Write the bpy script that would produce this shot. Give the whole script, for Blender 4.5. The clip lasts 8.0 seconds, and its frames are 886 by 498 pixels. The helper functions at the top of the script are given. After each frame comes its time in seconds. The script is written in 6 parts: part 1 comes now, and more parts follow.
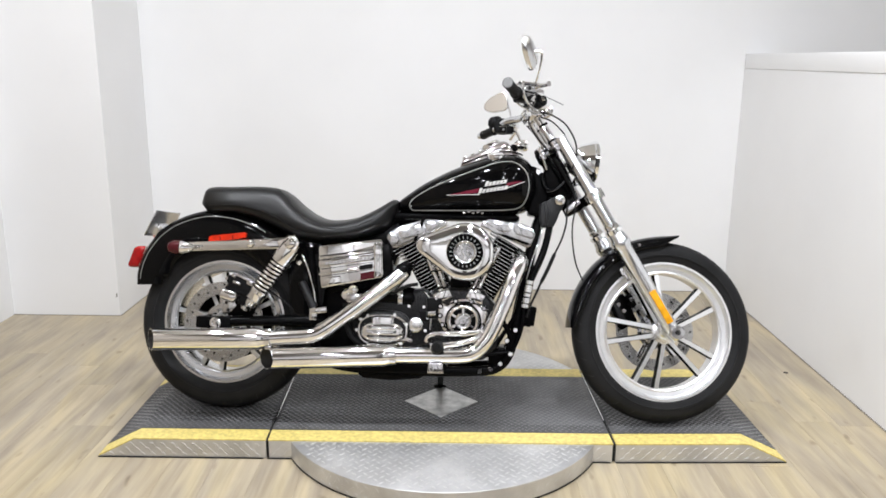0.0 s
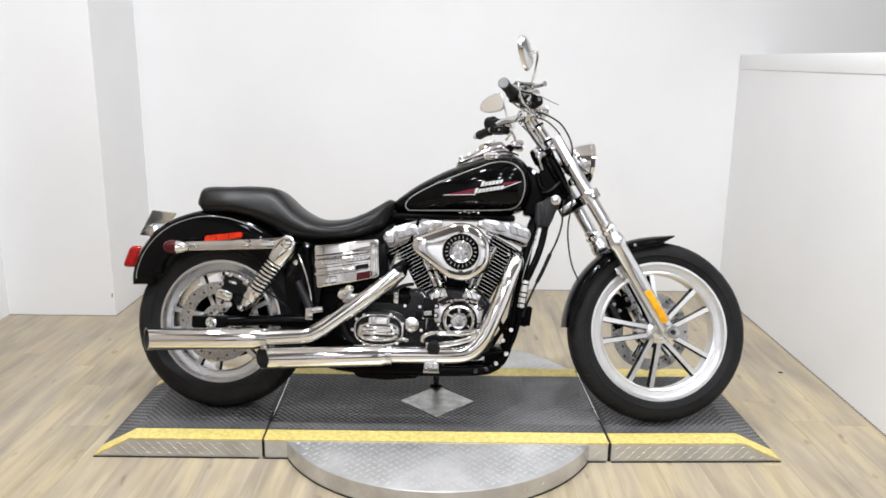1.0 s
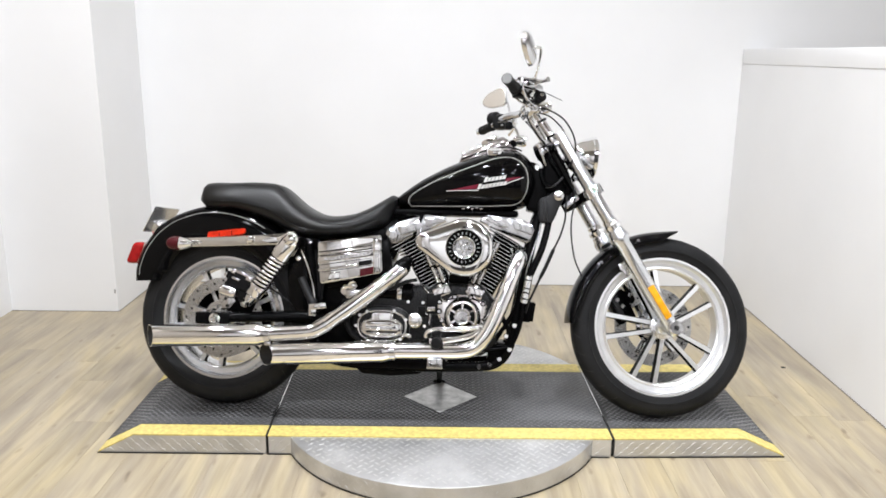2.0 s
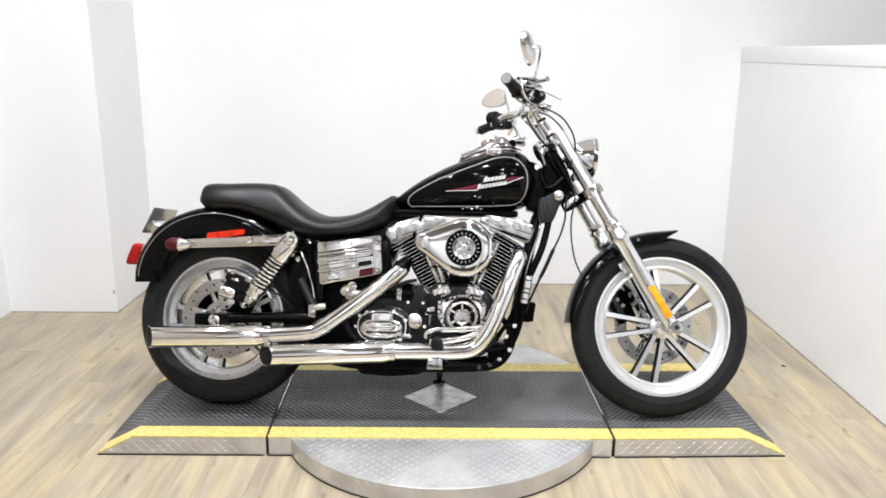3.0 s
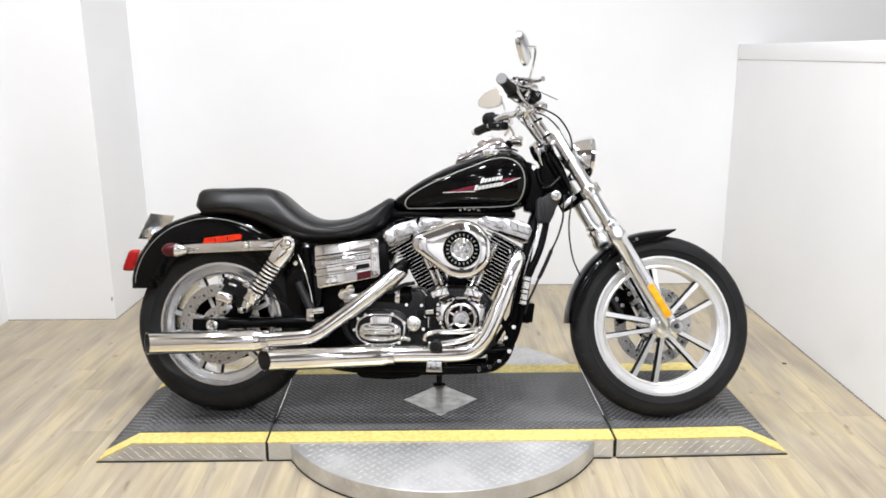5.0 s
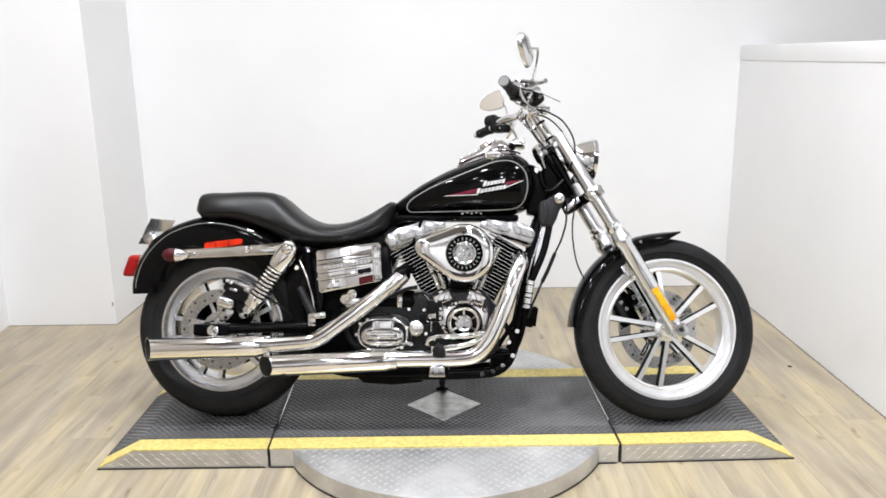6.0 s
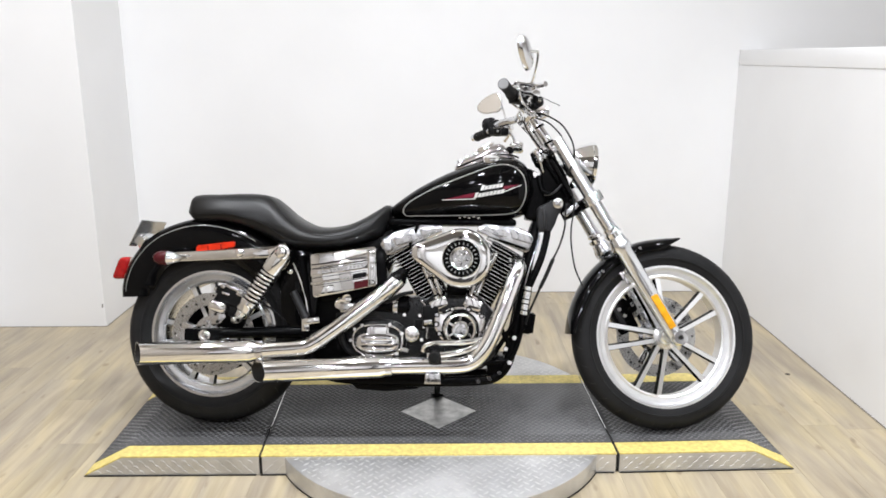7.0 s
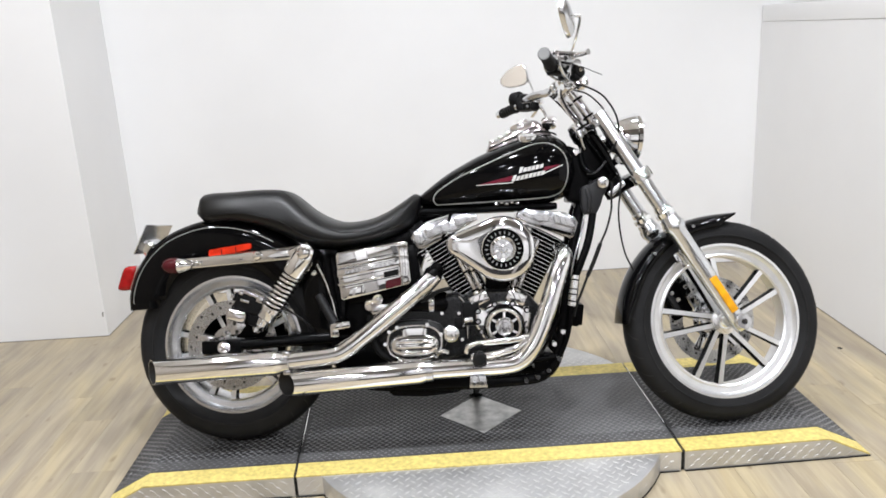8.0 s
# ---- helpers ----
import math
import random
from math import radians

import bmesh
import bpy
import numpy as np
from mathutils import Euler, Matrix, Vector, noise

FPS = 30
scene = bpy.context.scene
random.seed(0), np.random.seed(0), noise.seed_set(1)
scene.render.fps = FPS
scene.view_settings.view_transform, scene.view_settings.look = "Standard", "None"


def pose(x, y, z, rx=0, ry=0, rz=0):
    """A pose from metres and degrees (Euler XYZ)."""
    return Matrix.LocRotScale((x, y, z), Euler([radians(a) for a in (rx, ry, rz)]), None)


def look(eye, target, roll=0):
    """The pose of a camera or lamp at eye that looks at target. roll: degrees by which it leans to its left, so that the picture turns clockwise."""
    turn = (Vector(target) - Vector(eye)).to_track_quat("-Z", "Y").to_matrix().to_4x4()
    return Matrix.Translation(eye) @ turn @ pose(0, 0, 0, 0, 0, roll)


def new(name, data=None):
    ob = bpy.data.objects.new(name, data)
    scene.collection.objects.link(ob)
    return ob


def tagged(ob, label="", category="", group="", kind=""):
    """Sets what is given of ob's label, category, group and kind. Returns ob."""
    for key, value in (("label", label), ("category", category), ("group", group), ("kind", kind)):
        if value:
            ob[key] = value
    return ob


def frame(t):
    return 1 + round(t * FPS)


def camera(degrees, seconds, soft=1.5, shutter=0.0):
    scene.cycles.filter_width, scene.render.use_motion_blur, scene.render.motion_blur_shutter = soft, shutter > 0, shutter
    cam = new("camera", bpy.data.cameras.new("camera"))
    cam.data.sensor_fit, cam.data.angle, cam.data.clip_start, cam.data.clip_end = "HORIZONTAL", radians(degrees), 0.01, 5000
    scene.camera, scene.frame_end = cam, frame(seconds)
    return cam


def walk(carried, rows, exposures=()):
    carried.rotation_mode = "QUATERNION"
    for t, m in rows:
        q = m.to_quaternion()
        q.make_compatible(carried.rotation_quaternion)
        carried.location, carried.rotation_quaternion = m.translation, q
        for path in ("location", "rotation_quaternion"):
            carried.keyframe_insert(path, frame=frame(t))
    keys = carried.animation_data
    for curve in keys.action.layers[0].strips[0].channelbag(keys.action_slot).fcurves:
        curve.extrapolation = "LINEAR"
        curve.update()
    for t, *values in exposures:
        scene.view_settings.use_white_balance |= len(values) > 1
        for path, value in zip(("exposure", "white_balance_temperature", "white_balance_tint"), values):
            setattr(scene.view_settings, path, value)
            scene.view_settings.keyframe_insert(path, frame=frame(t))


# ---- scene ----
cam = camera(58.7, 8.0, 1.7)
PATH = [
    (0, (0.023, -2.771, 1.345), (0.008, -0.827, 0.874), 0.5),
    (0.5, (0.026, -2.769, 1.349), (0.021, -0.824, 0.881), 0.5),
    (1, (0.022, -2.776, 1.343), (0.018, -0.832, 0.874), 0.6),
    (1.5, (0.021, -2.777, 1.35), (0.01, -0.833, 0.879), 0.2),
    (2.8, (0.004, -2.766, 1.345), (0.007, -0.83, 0.843), 1.1),
    (3, (0.012, -2.766, 1.354), (0.008, -0.826, 0.866), 0.3),
    (3.5, (0.016, -2.772, 1.352), (-0.003, -0.831, 0.871), -0.9),
    (4, (0.019, -2.77, 1.347), (0.011, -0.829, 0.865), -0.7),
    (4.5, (0.018, -2.764, 1.351), (0.017, -0.824, 0.866), -0.4),
    (6, (0.014, -2.733, 1.349), (0.008, -0.79, 0.873), -0.8),
    (6.5, (0.01, -2.715, 1.348), (0.01, -0.773, 0.872), -0.3),
    (7, (0.0, -2.687, 1.352), (0.013, -0.744, 0.878), -0.2),
    (7.5, (-0.07, -2.628, 1.355), (0.021, -0.686, 0.887), -1.5),
    (7.65, (-0.093, -2.579, 1.364), (-0.0105, -0.646, 0.857), -2.15),
    (7.8, (-0.116, -2.530, 1.372), (-0.042, -0.606, 0.838), -2.8),
    (8, (-0.158, -2.442, 1.351), (-0.112, -0.516, 0.814), -3.1),
]
walk(cam, [(t, look(eye, target, roll)) for t, eye, target, roll in PATH],
     [(0.0, -0.42), (1.7, -0.34), (2.8, -0.22), (4.7, -0.22), (6.5, -0.30), (7.2, -0.33), (8.0, -0.40)])

# ------------------------------------------------------------------ world and light
world = bpy.data.worlds.new("world")
scene.world = world
world.use_nodes = True
world.node_tree.nodes["Background"].inputs[0].default_value = (0.9, 0.93, 1.0, 1)
world.node_tree.nodes["Background"].inputs[1].default_value = 0.02

ROOM_H = 3.1


def ceiling_lamp(x, y, sx, sy, watts, colour=(0.905, 0.93, 0.99)):
    data = bpy.data.lights.new("ceiling_lamp", "AREA")
    data.shape, data.size, data.size_y, data.energy, data.color = "RECTANGLE", sx, sy, watts, colour
    ob = new("ceiling_lamp", data)
    ob.location = (x, y, ROOM_H - 0.05)
    return ob


# rows of small ceiling lamps over the display bay and over the shop floor behind it
for ly, watts, row in ((0.45, 7, (-1.7, -0.6, 0.5, 1.6)), (-0.75, 58, (-1.7, -0.6, 0.5, 1.6)), (-2.5, 20, (-1.3, 0.2, 1.7)), (-3.8, 54, (-1.3, 0.2, 1.7))):
    for lx in row:
        ceiling_lamp(lx, ly, 0.16, 0.16, watts * (0.87 if abs(lx) < 1 else 0.74))


# ------------------------------------------------------------------ materials
def surf(name, col, rough=0.5, metal=0.0, var=0.1, scale=12.0, bump=0.0, bscale=180.0, coat=0.0, rvar=0.06, spec=0.5):
    """A principled surface whose colour and gloss vary at two scales, with fine relief."""
    m = bpy.data.materials.new(name)
    m.use_nodes = True
    nt = m.node_tree
    bs = nt.nodes["Principled BSDF"]
    tc = nt.nodes.new("ShaderNodeTexCoord")
    big = nt.nodes.new("ShaderNodeTexNoise")
    big.inputs["Scale"].default_value, big.inputs["Detail"].default_value = scale, 5
    nt.links.new(tc.outputs["Object"], big.inputs["Vector"])
    fine = nt.nodes.new("ShaderNodeTexNoise")
    fine.inputs["Scale"].default_value, fine.inputs["Detail"].default_value = bscale, 3
    nt.links.new(tc.outputs["Object"], fine.inputs["Vector"])
    ramp = nt.nodes.new("ShaderNodeValToRGB")
    ramp.color_ramp.elements[0].position, ramp.color_ramp.elements[1].position = 0.3, 0.7
    ramp.color_ramp.elements[0].color = (*[c * (1 - var) for c in col], 1)
    ramp.color_ramp.elements[1].color = (*[min(1, c * (1 + var)) for c in col], 1)
    nt.links.new(big.outputs["Fac"], ramp.inputs["Fac"])
    nt.links.new(ramp.outputs["Color"], bs.inputs["Base Color"])
    rr = nt.nodes.new("ShaderNodeMapRange")
    rr.inputs["To Min"].default_value, rr.inputs["To Max"].default_value = max(0.01, rough - rvar), rough + rvar
    nt.links.new(fine.outputs["Fac"], rr.inputs["Value"])
    nt.links.new(rr.outputs["Result"], bs.inputs["Roughness"])
    bs.inputs["Metallic"].default_value = metal
    bs.inputs["Coat Weight"].default_value = coat
    bs.inputs["Coat Roughness"].default_value = 0.03
    bs.inputs["Specular IOR Level"].default_value = spec
    if bump:
        b = nt.nodes.new("ShaderNodeBump")
        b.inputs["Strength"].default_value, b.inputs["Distance"].default_value = 1.0, bump
        nt.links.new(fine.outputs["Fac"], b.inputs["Height"])
        nt.links.new(b.outputs["Normal"], bs.inputs["Normal"])
    return m


CHROME = surf("chrome", (0.93, 0.935, 0.945), 0.035, 1.0, var=0.02, rvar=0.015)
CHROME_DULL = surf("dull_chrome", (0.70, 0.705, 0.72), 0.15, 1.0, var=0.06, rvar=0.05)
CONSOLE = surf("smoky_console_chrome", (0.46, 0.43, 0.435), 0.14, 1.0, var=0.08, rvar=0.04)
ALUMINIUM = surf("machined_aluminium", (0.90, 0.905, 0.915), 0.25, 1.0, var=0.03, rvar=0.02)
RIM_METAL = surf("satin_cast_rim_aluminium", (0.86, 0.865, 0.875), 0.36, 1.0, var=0.04, scale=30.0, rvar=0.05)
POLISHED = surf("polished_rim_aluminium", (0.82, 0.84, 0.875), 0.21, 1.0, var=0.03, rvar=0.03)
PIPE = surf("exhaust_chrome", (0.93, 0.93, 0.935), 0.075, 1.0, var=0.02, rvar=0.03)
FORK_SILVER = surf("polished_fork_aluminium", (0.76, 0.775, 0.80), 0.22, 1.0, var=0.03, rvar=0.012)
STEEL_DISC = surf("brake_disc_steel", (0.50, 0.495, 0.485), 0.28, 1.0, var=0.08, rvar=0.08)
PAINT = surf("black_gloss_paint", (0.002, 0.002, 0.0022), 0.06, 0.0, var=0.05, coat=0.0, rvar=0.02, spec=0.15)
SATIN = surf("satin_black_powder_coat", (0.002, 0.002, 0.0022), 0.22, 0.0, var=0.15, bump=0.00005, bscale=500, spec=0.06)
PLASTIC = surf("black_plastic", (0.005, 0.005, 0.0053), 0.42, 0.0, var=0.2, bump=0.0001, bscale=400, spec=0.10)
GREYCAST = surf("grey_wrinkle_cast_metal", (0.006, 0.006, 0.0066), 0.28, 0.1, var=0.2, bump=0.0002, bscale=300, spec=0.26)
NECK_GREY = surf("dark_grey_cast_alloy", (0.016, 0.016, 0.017), 0.38, 0.2, var=0.15, bump=0.0002, bscale=300, spec=0.3)
LEATHER = surf("black_seat_vinyl", (0.0022, 0.0022, 0.0023), 0.36, 0.0, var=0.3, bump=0.0003, bscale=420, scale=18, spec=0.36)
TYRE = surf("tyre_rubber", (0.013, 0.013, 0.0135), 0.55, 0.0, var=0.3, bump=0.0002, bscale=260, scale=8, spec=0.14)
RUBBER = surf("black_rubber", (0.007, 0.007, 0.007), 0.55, 0.0, var=0.2, spec=0.15)
SILVER_LINE = surf("silver_pinstripe_paint", (0.30, 0.30, 0.285), 0.35, 0.2, var=0.05)
MARK_GREY = surf("grey_badge_print", (0.20, 0.20, 0.20), 0.4, 0.0, var=0.05)
WHITE_PRINT = surf("white_print", (0.62, 0.62, 0.61), 0.4, 0.0, var=0.04)
PINK_RED = surf("dark_pink_red_decal", (0.13, 0.012, 0.026), 0.3, 0.0, var=0.1, spec=0.2)
RED_LENS = surf("red_lens_plastic", (0.30, 0.006, 0.006), 0.22, 0.0, var=0.3, scale=40.0, coat=0.15, spec=0.3)
RED_DARK = surf("smoked_red_lens", (0.055, 0.005, 0.008), 0.22, 0.0, var=0.12, coat=0.12, spec=0.25)
RED_REFL = surf("red_reflector", (0.46, 0.020, 0.004), 0.3, 0.0, var=0.25, scale=40.0, bump=0.0003, bscale=600, spec=0.2)
AMBER = surf("amber_reflector", (0.75, 0.34, 0.012), 0.3, 0.0, var=0.22, scale=45.0, bump=0.0003, bscale=600, spec=0.2)
WALL = surf("white_wall_paint", (0.80, 0.80, 0.80), 0.62, 0.0, var=0.02, scale=2.0, bump=0.0004, bscale=140)
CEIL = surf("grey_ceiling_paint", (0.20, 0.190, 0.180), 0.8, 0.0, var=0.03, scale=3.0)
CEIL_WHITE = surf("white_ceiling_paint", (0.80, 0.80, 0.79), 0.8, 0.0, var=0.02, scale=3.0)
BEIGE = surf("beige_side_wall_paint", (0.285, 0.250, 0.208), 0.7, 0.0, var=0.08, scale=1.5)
SHOP = surf("pink_beige_shop_wall_paint", (0.66, 0.650, 0.645), 0.7, 0.0, var=0.08, scale=1.5)
# for unseen piers and a beam added to vary the chrome's reflections
REFLECT_GREY = surf("grey_reflected_paint", (0.38, 0.365, 0.355), 0.7, 0.0, var=0.06, scale=1.5)
# for unseen bands and piers that only darken the chrome's reflections
REFLECT_DARK = surf("dark_reflected_paint", (0.022, 0.020, 0.020), 0.6, 0.0, var=0.1, scale=1.5)
MAT = surf("ribbed_rubber_matting", (0.012, 0.012, 0.0125), 0.5, 0.0, var=0.35, scale=5.0, bump=0.0002, bscale=300)
YELLOW = surf("worn_yellow_paint", (0.64, 0.52, 0.165), 0.5, 0.0, var=0.22, scale=75.0, bump=0.0002)
GRIP_GREY = surf("grey_grip_end", (0.20, 0.20, 0.20), 0.45, 0.0, var=0.1)
TREAD = surf("diamond_plate_aluminium", (0.61, 0.61, 0.61), 0.40, 0.8, var=0.22, scale=7.0, bump=0.0002, bscale=220, rvar=0.1)
TREAD_TOP = surf("worn_bright_tread", (0.74, 0.74, 0.73), 0.38, 0.65, var=0.06, scale=9.0)
# paler rubber: light in front of the exhaust's shadow, put into the colour
LIT_RUBBER = surf("lit_grey_rubber", (0.062, 0.062, 0.064), 0.5, 0.0, var=0.35, scale=14.0, bump=0.0003, bscale=160)
# ribs far paler than the matting: their highlights are in the colour
RIB = surf("highlit_rubber_ribs", (0.155, 0.155, 0.158), 0.32, 0.0, var=0.4, scale=5.0)


def greyed(m, end_grey, x0, x1):
    """Turns the matting grey in patches, setting in between x0 and x1."""
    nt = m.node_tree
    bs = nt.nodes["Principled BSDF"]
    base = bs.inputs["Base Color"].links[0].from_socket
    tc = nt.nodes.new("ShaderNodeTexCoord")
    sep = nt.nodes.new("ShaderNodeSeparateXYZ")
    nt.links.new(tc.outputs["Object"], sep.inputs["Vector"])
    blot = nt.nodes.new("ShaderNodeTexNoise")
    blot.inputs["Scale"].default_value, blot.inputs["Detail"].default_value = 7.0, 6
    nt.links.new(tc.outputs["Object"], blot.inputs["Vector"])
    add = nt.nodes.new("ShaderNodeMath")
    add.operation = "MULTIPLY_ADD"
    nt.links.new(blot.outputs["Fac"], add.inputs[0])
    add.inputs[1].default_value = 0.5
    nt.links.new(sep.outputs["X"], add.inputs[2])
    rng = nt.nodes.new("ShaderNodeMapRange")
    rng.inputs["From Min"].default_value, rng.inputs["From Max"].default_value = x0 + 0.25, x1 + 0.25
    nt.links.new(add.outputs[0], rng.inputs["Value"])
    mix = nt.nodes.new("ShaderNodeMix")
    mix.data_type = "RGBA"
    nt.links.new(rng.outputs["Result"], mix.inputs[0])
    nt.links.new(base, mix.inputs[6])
    mix.inputs[7].default_value = (end_grey, end_grey, end_grey * 1.01, 1)
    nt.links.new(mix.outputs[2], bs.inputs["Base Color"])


greyed(MAT, 0.10, 0.62, 0.95)
greyed(RIB, 0.17, 0.62, 0.95)
BARE = surf("scuffed_bare_steel", (0.46, 0.46, 0.45), 0.42, 0.75, var=0.3, scale=26.0, bump=0.0002, bscale=140, rvar=0.12)
GAP = surf("dark_gap_filler", (0.01, 0.01, 0.01), 0.8)
HOLE = surf("matte_near_black", (0.012, 0.011, 0.010), 0.8)
MIRROR = surf("mirror_glass", (0.86, 0.86, 0.86), 0.02, 1.0, var=0.0, rvar=0.005)
PLATE_GREY = surf("bare_licence_plate", (0.74, 0.74, 0.75), 0.22, 0.85, var=0.06)


def glass(name, col=(1, 1, 1)):
    m = bpy.data.materials.new(name)
    m.use_nodes = True
    bs = m.node_tree.nodes["Principled BSDF"]
    bs.inputs["Base Color"].default_value = (*col, 1)
    bs.inputs["Transmission Weight"].default_value = 1.0
    bs.inputs["Roughness"].default_value = 0.03
    bs.inputs["IOR"].default_value = 1.45
    return m


LENS = glass("clear_headlamp_glass")


def wood():
    """Light weathered oak vinyl planks: tone by plank, grain along the plank, blotches and knots."""
    m = bpy.data.materials.new("oak_vinyl_plank")
    m.use_nodes = True
    nt = m.node_tree
    bs = nt.nodes["Principled BSDF"]
    N, L = nt.nodes.new, nt.links.new
    tc, info = N("ShaderNodeTexCoord"), N("ShaderNodeObjectInfo")
    shift = N("ShaderNodeVectorMath")
    shift.operation = "SCALE"
    shift.inputs[0].default_value = (37.0, 91.0, 13.0)
    L(info.outputs["Random"], shift.inputs["Scale"])
    add = N("ShaderNodeVectorMath")
    L(tc.outputs["Object"], add.inputs[0])
    L(shift.outputs["Vector"], add.inputs[1])
    mp = N("ShaderNodeMapping")
    mp.inputs["Scale"].default_value = (40.0, 2.6, 1.0)
    L(add.outputs["Vector"], mp.inputs["Vector"])
    grain = N("ShaderNodeTexNoise")
    grain.inputs["Scale"].default_value, grain.inputs["Detail"].default_value, grain.inputs["Distortion"].default_value = 1.0, 7, 0.6
    L(mp.outputs["Vector"], grain.inputs["Vector"])
    mp2 = N("ShaderNodeMapping")
    mp2.inputs["Scale"].default_value = (13.0, 2.2, 1.0)
    L(add.outputs["Vector"], mp2.inputs["Vector"])
    blot = N("ShaderNodeTexNoise")
    blot.inputs["Scale"].default_value, blot.inputs["Detail"].default_value = 1.0, 3
    L(mp2.outputs["Vector"], blot.inputs["Vector"])
    tone = N("ShaderNodeValToRGB")
    e = tone.color_ramp.elements
    e[0].position, e[0].color = 0.0, (0.362, 0.318, 0.245, 1)
    e[1].position, e[1].color = 1.0, (0.412, 0.365, 0.290, 1)
    e.new(0.45).color = (0.398, 0.348, 0.268, 1)
    e.new(0.7).color = (0.376, 0.332, 0.262, 1)
    L(info.outputs["Random"], tone.inputs["Fac"])
    g = N("ShaderNodeValToRGB")
    g.color_ramp.elements[0].position, g.color_ramp.elements[0].color = 0.33, (0.85, 0.83, 0.80, 1)
    g.color_ramp.elements[1].position, g.color_ramp.elements[1].color = 0.62, (1.08, 1.08, 1.06, 1)
    L(grain.outputs["Fac"], g.inputs["Fac"])
    b = N("ShaderNodeValToRGB")
    b.color_ramp.elements[0].position, b.color_ramp.elements[0].color = 0.3, (0.83, 0.82, 0.83, 1)
    b.color_ramp.elements[1].position, b.color_ramp.elements[1].color = 0.7, (1.10, 1.065, 0.98, 1)
    L(blot.outputs["Fac"], b.inputs["Fac"])
    whole = N("ShaderNodeVectorMath")
    L(tc.outputs["Object"], whole.inputs[0])
    L(info.outputs["Location"], whole.inputs[1])
    mp3 = N("ShaderNodeMapping")
    mp3.inputs["Scale"].default_value = (4.5, 0.9, 1.0)
    mp3.inputs["Rotation"].default_value = (0, 0, 0.12)
    L(whole.outputs["Vector"], mp3.inputs["Vector"])
    tint = N("ShaderNodeTexNoise")
    tint.inputs["Scale"].default_value, tint.inputs["Detail"].default_value, tint.inputs["Distortion"].default_value = 1.6, 4, 0.9
    L(mp3.outputs["Vector"], tint.inputs["Vector"])
    tr = N("ShaderNodeValToRGB")
    te = tr.color_ramp.elements
    te[0].position, te[0].color = 0.30, (0.80, 0.79, 0.79, 1)
    te[1].position, te[1].color = 0.70, (1.10, 1.07, 0.92, 1)
    te.new(0.5).color = (0.99, 0.98, 0.95, 1)
    L(tint.outputs["Fac"], tr.inputs["Fac"])
    m1, m2, m3 = N("ShaderNodeMix"), N("ShaderNodeMix"), N("ShaderNodeMix")
    for mx in (m1, m2, m3):
        mx.data_type, mx.blend_type = "RGBA", "MULTIPLY"
        mx.inputs["Factor"].default_value = 1.0
    L(tone.outputs["Color"], m1.inputs["A"])
    L(g.outputs["Color"], m1.inputs["B"])
    L(m1.outputs["Result"], m2.inputs["A"])
    L(b.outputs["Color"], m2.inputs["B"])
    L(m2.outputs["Result"], m3.inputs["A"])
    L(tr.outputs["Color"], m3.inputs["B"])
    knot = N("ShaderNodeTexNoise")
    knot.inputs["Scale"].default_value, knot.inputs["Detail"].default_value = 1.0, 1
    mp4 = N("ShaderNodeMapping")
    mp4.inputs["Scale"].default_value = (22.0, 9.0, 1.0)
    L(add.outputs["Vector"], mp4.inputs["Vector"])
    L(mp4.outputs["Vector"], knot.inputs["Vector"])
    kr = N("ShaderNodeValToRGB")
    kr.color_ramp.elements[0].position, kr.color_ramp.elements[0].color = 0.70, (1, 1, 1, 1)
    kr.color_ramp.elements[1].position, kr.color_ramp.elements[1].color = 0.80, (0.62, 0.58, 0.54, 1)
    L(knot.outputs["Fac"], kr.inputs["Fac"])
    m4 = N("ShaderNodeMix")
    m4.data_type, m4.blend_type = "RGBA", "MULTIPLY"
    m4.inputs["Factor"].default_value = 1.0
    L(m3.outputs["Result"], m4.inputs["A"])
    L(kr.outputs["Color"], m4.inputs["B"])
    L(m4.outputs["Result"], bs.inputs["Base Color"])
    rr = N("ShaderNodeMapRange")
    rr.inputs["To Min"].default_value, rr.inputs["To Max"].default_value = 0.30, 0.5
    L(grain.outputs["Fac"], rr.inputs["Value"])
    L(rr.outputs["Result"], bs.inputs["Roughness"])
    bp = N("ShaderNodeBump")
    bp.inputs["Distance"].default_value = 0.0006
    L(grain.outputs["Fac"], bp.inputs["Height"])
    L(bp.outputs["Normal"], bs.inputs["Normal"])
    return m


WOOD = wood()


# ------------------------------------------------------------------ mesh helpers
def part(name, bm, mats, parent=None, label="", angle=38, m=None):
    """One bmesh as one mesh object under a thing or a part."""
    if m is not None:
        bmesh.ops.transform(bm, matrix=m, verts=bm.verts)
    bmesh.ops.recalc_face_normals(bm, faces=bm.faces)
    me = bpy.data.meshes.new(name)
    bm.to_mesh(me)
    bm.free()
    for mt in mats if isinstance(mats, (list, tuple)) else [mats]:
        me.materials.append(mt)
    for p in me.polygons:
        p.use_smooth = True
    me.set_sharp_from_angle(angle=radians(angle))
    ob = new(name, me)
    if parent is not None:
        ob.parent = parent
    if label:
        tagged(ob, label)
    return ob


def stuff_mesh(name, verts, faces, mt, parent):
    me = bpy.data.meshes.new(name)
    me.from_pydata(verts, [], faces)
    me.materials.append(mt)
    ob = new(name, me)
    ob.parent = parent
    return tagged(ob, kind="stuff")


def B():
    return bmesh.new()


def bevel(bm, edges, w, seg=2):
    bmesh.ops.bevel(bm, geom=list(edges), offset=w, segments=seg, affect="EDGES", profile=0.6, clamp_overlap=True)


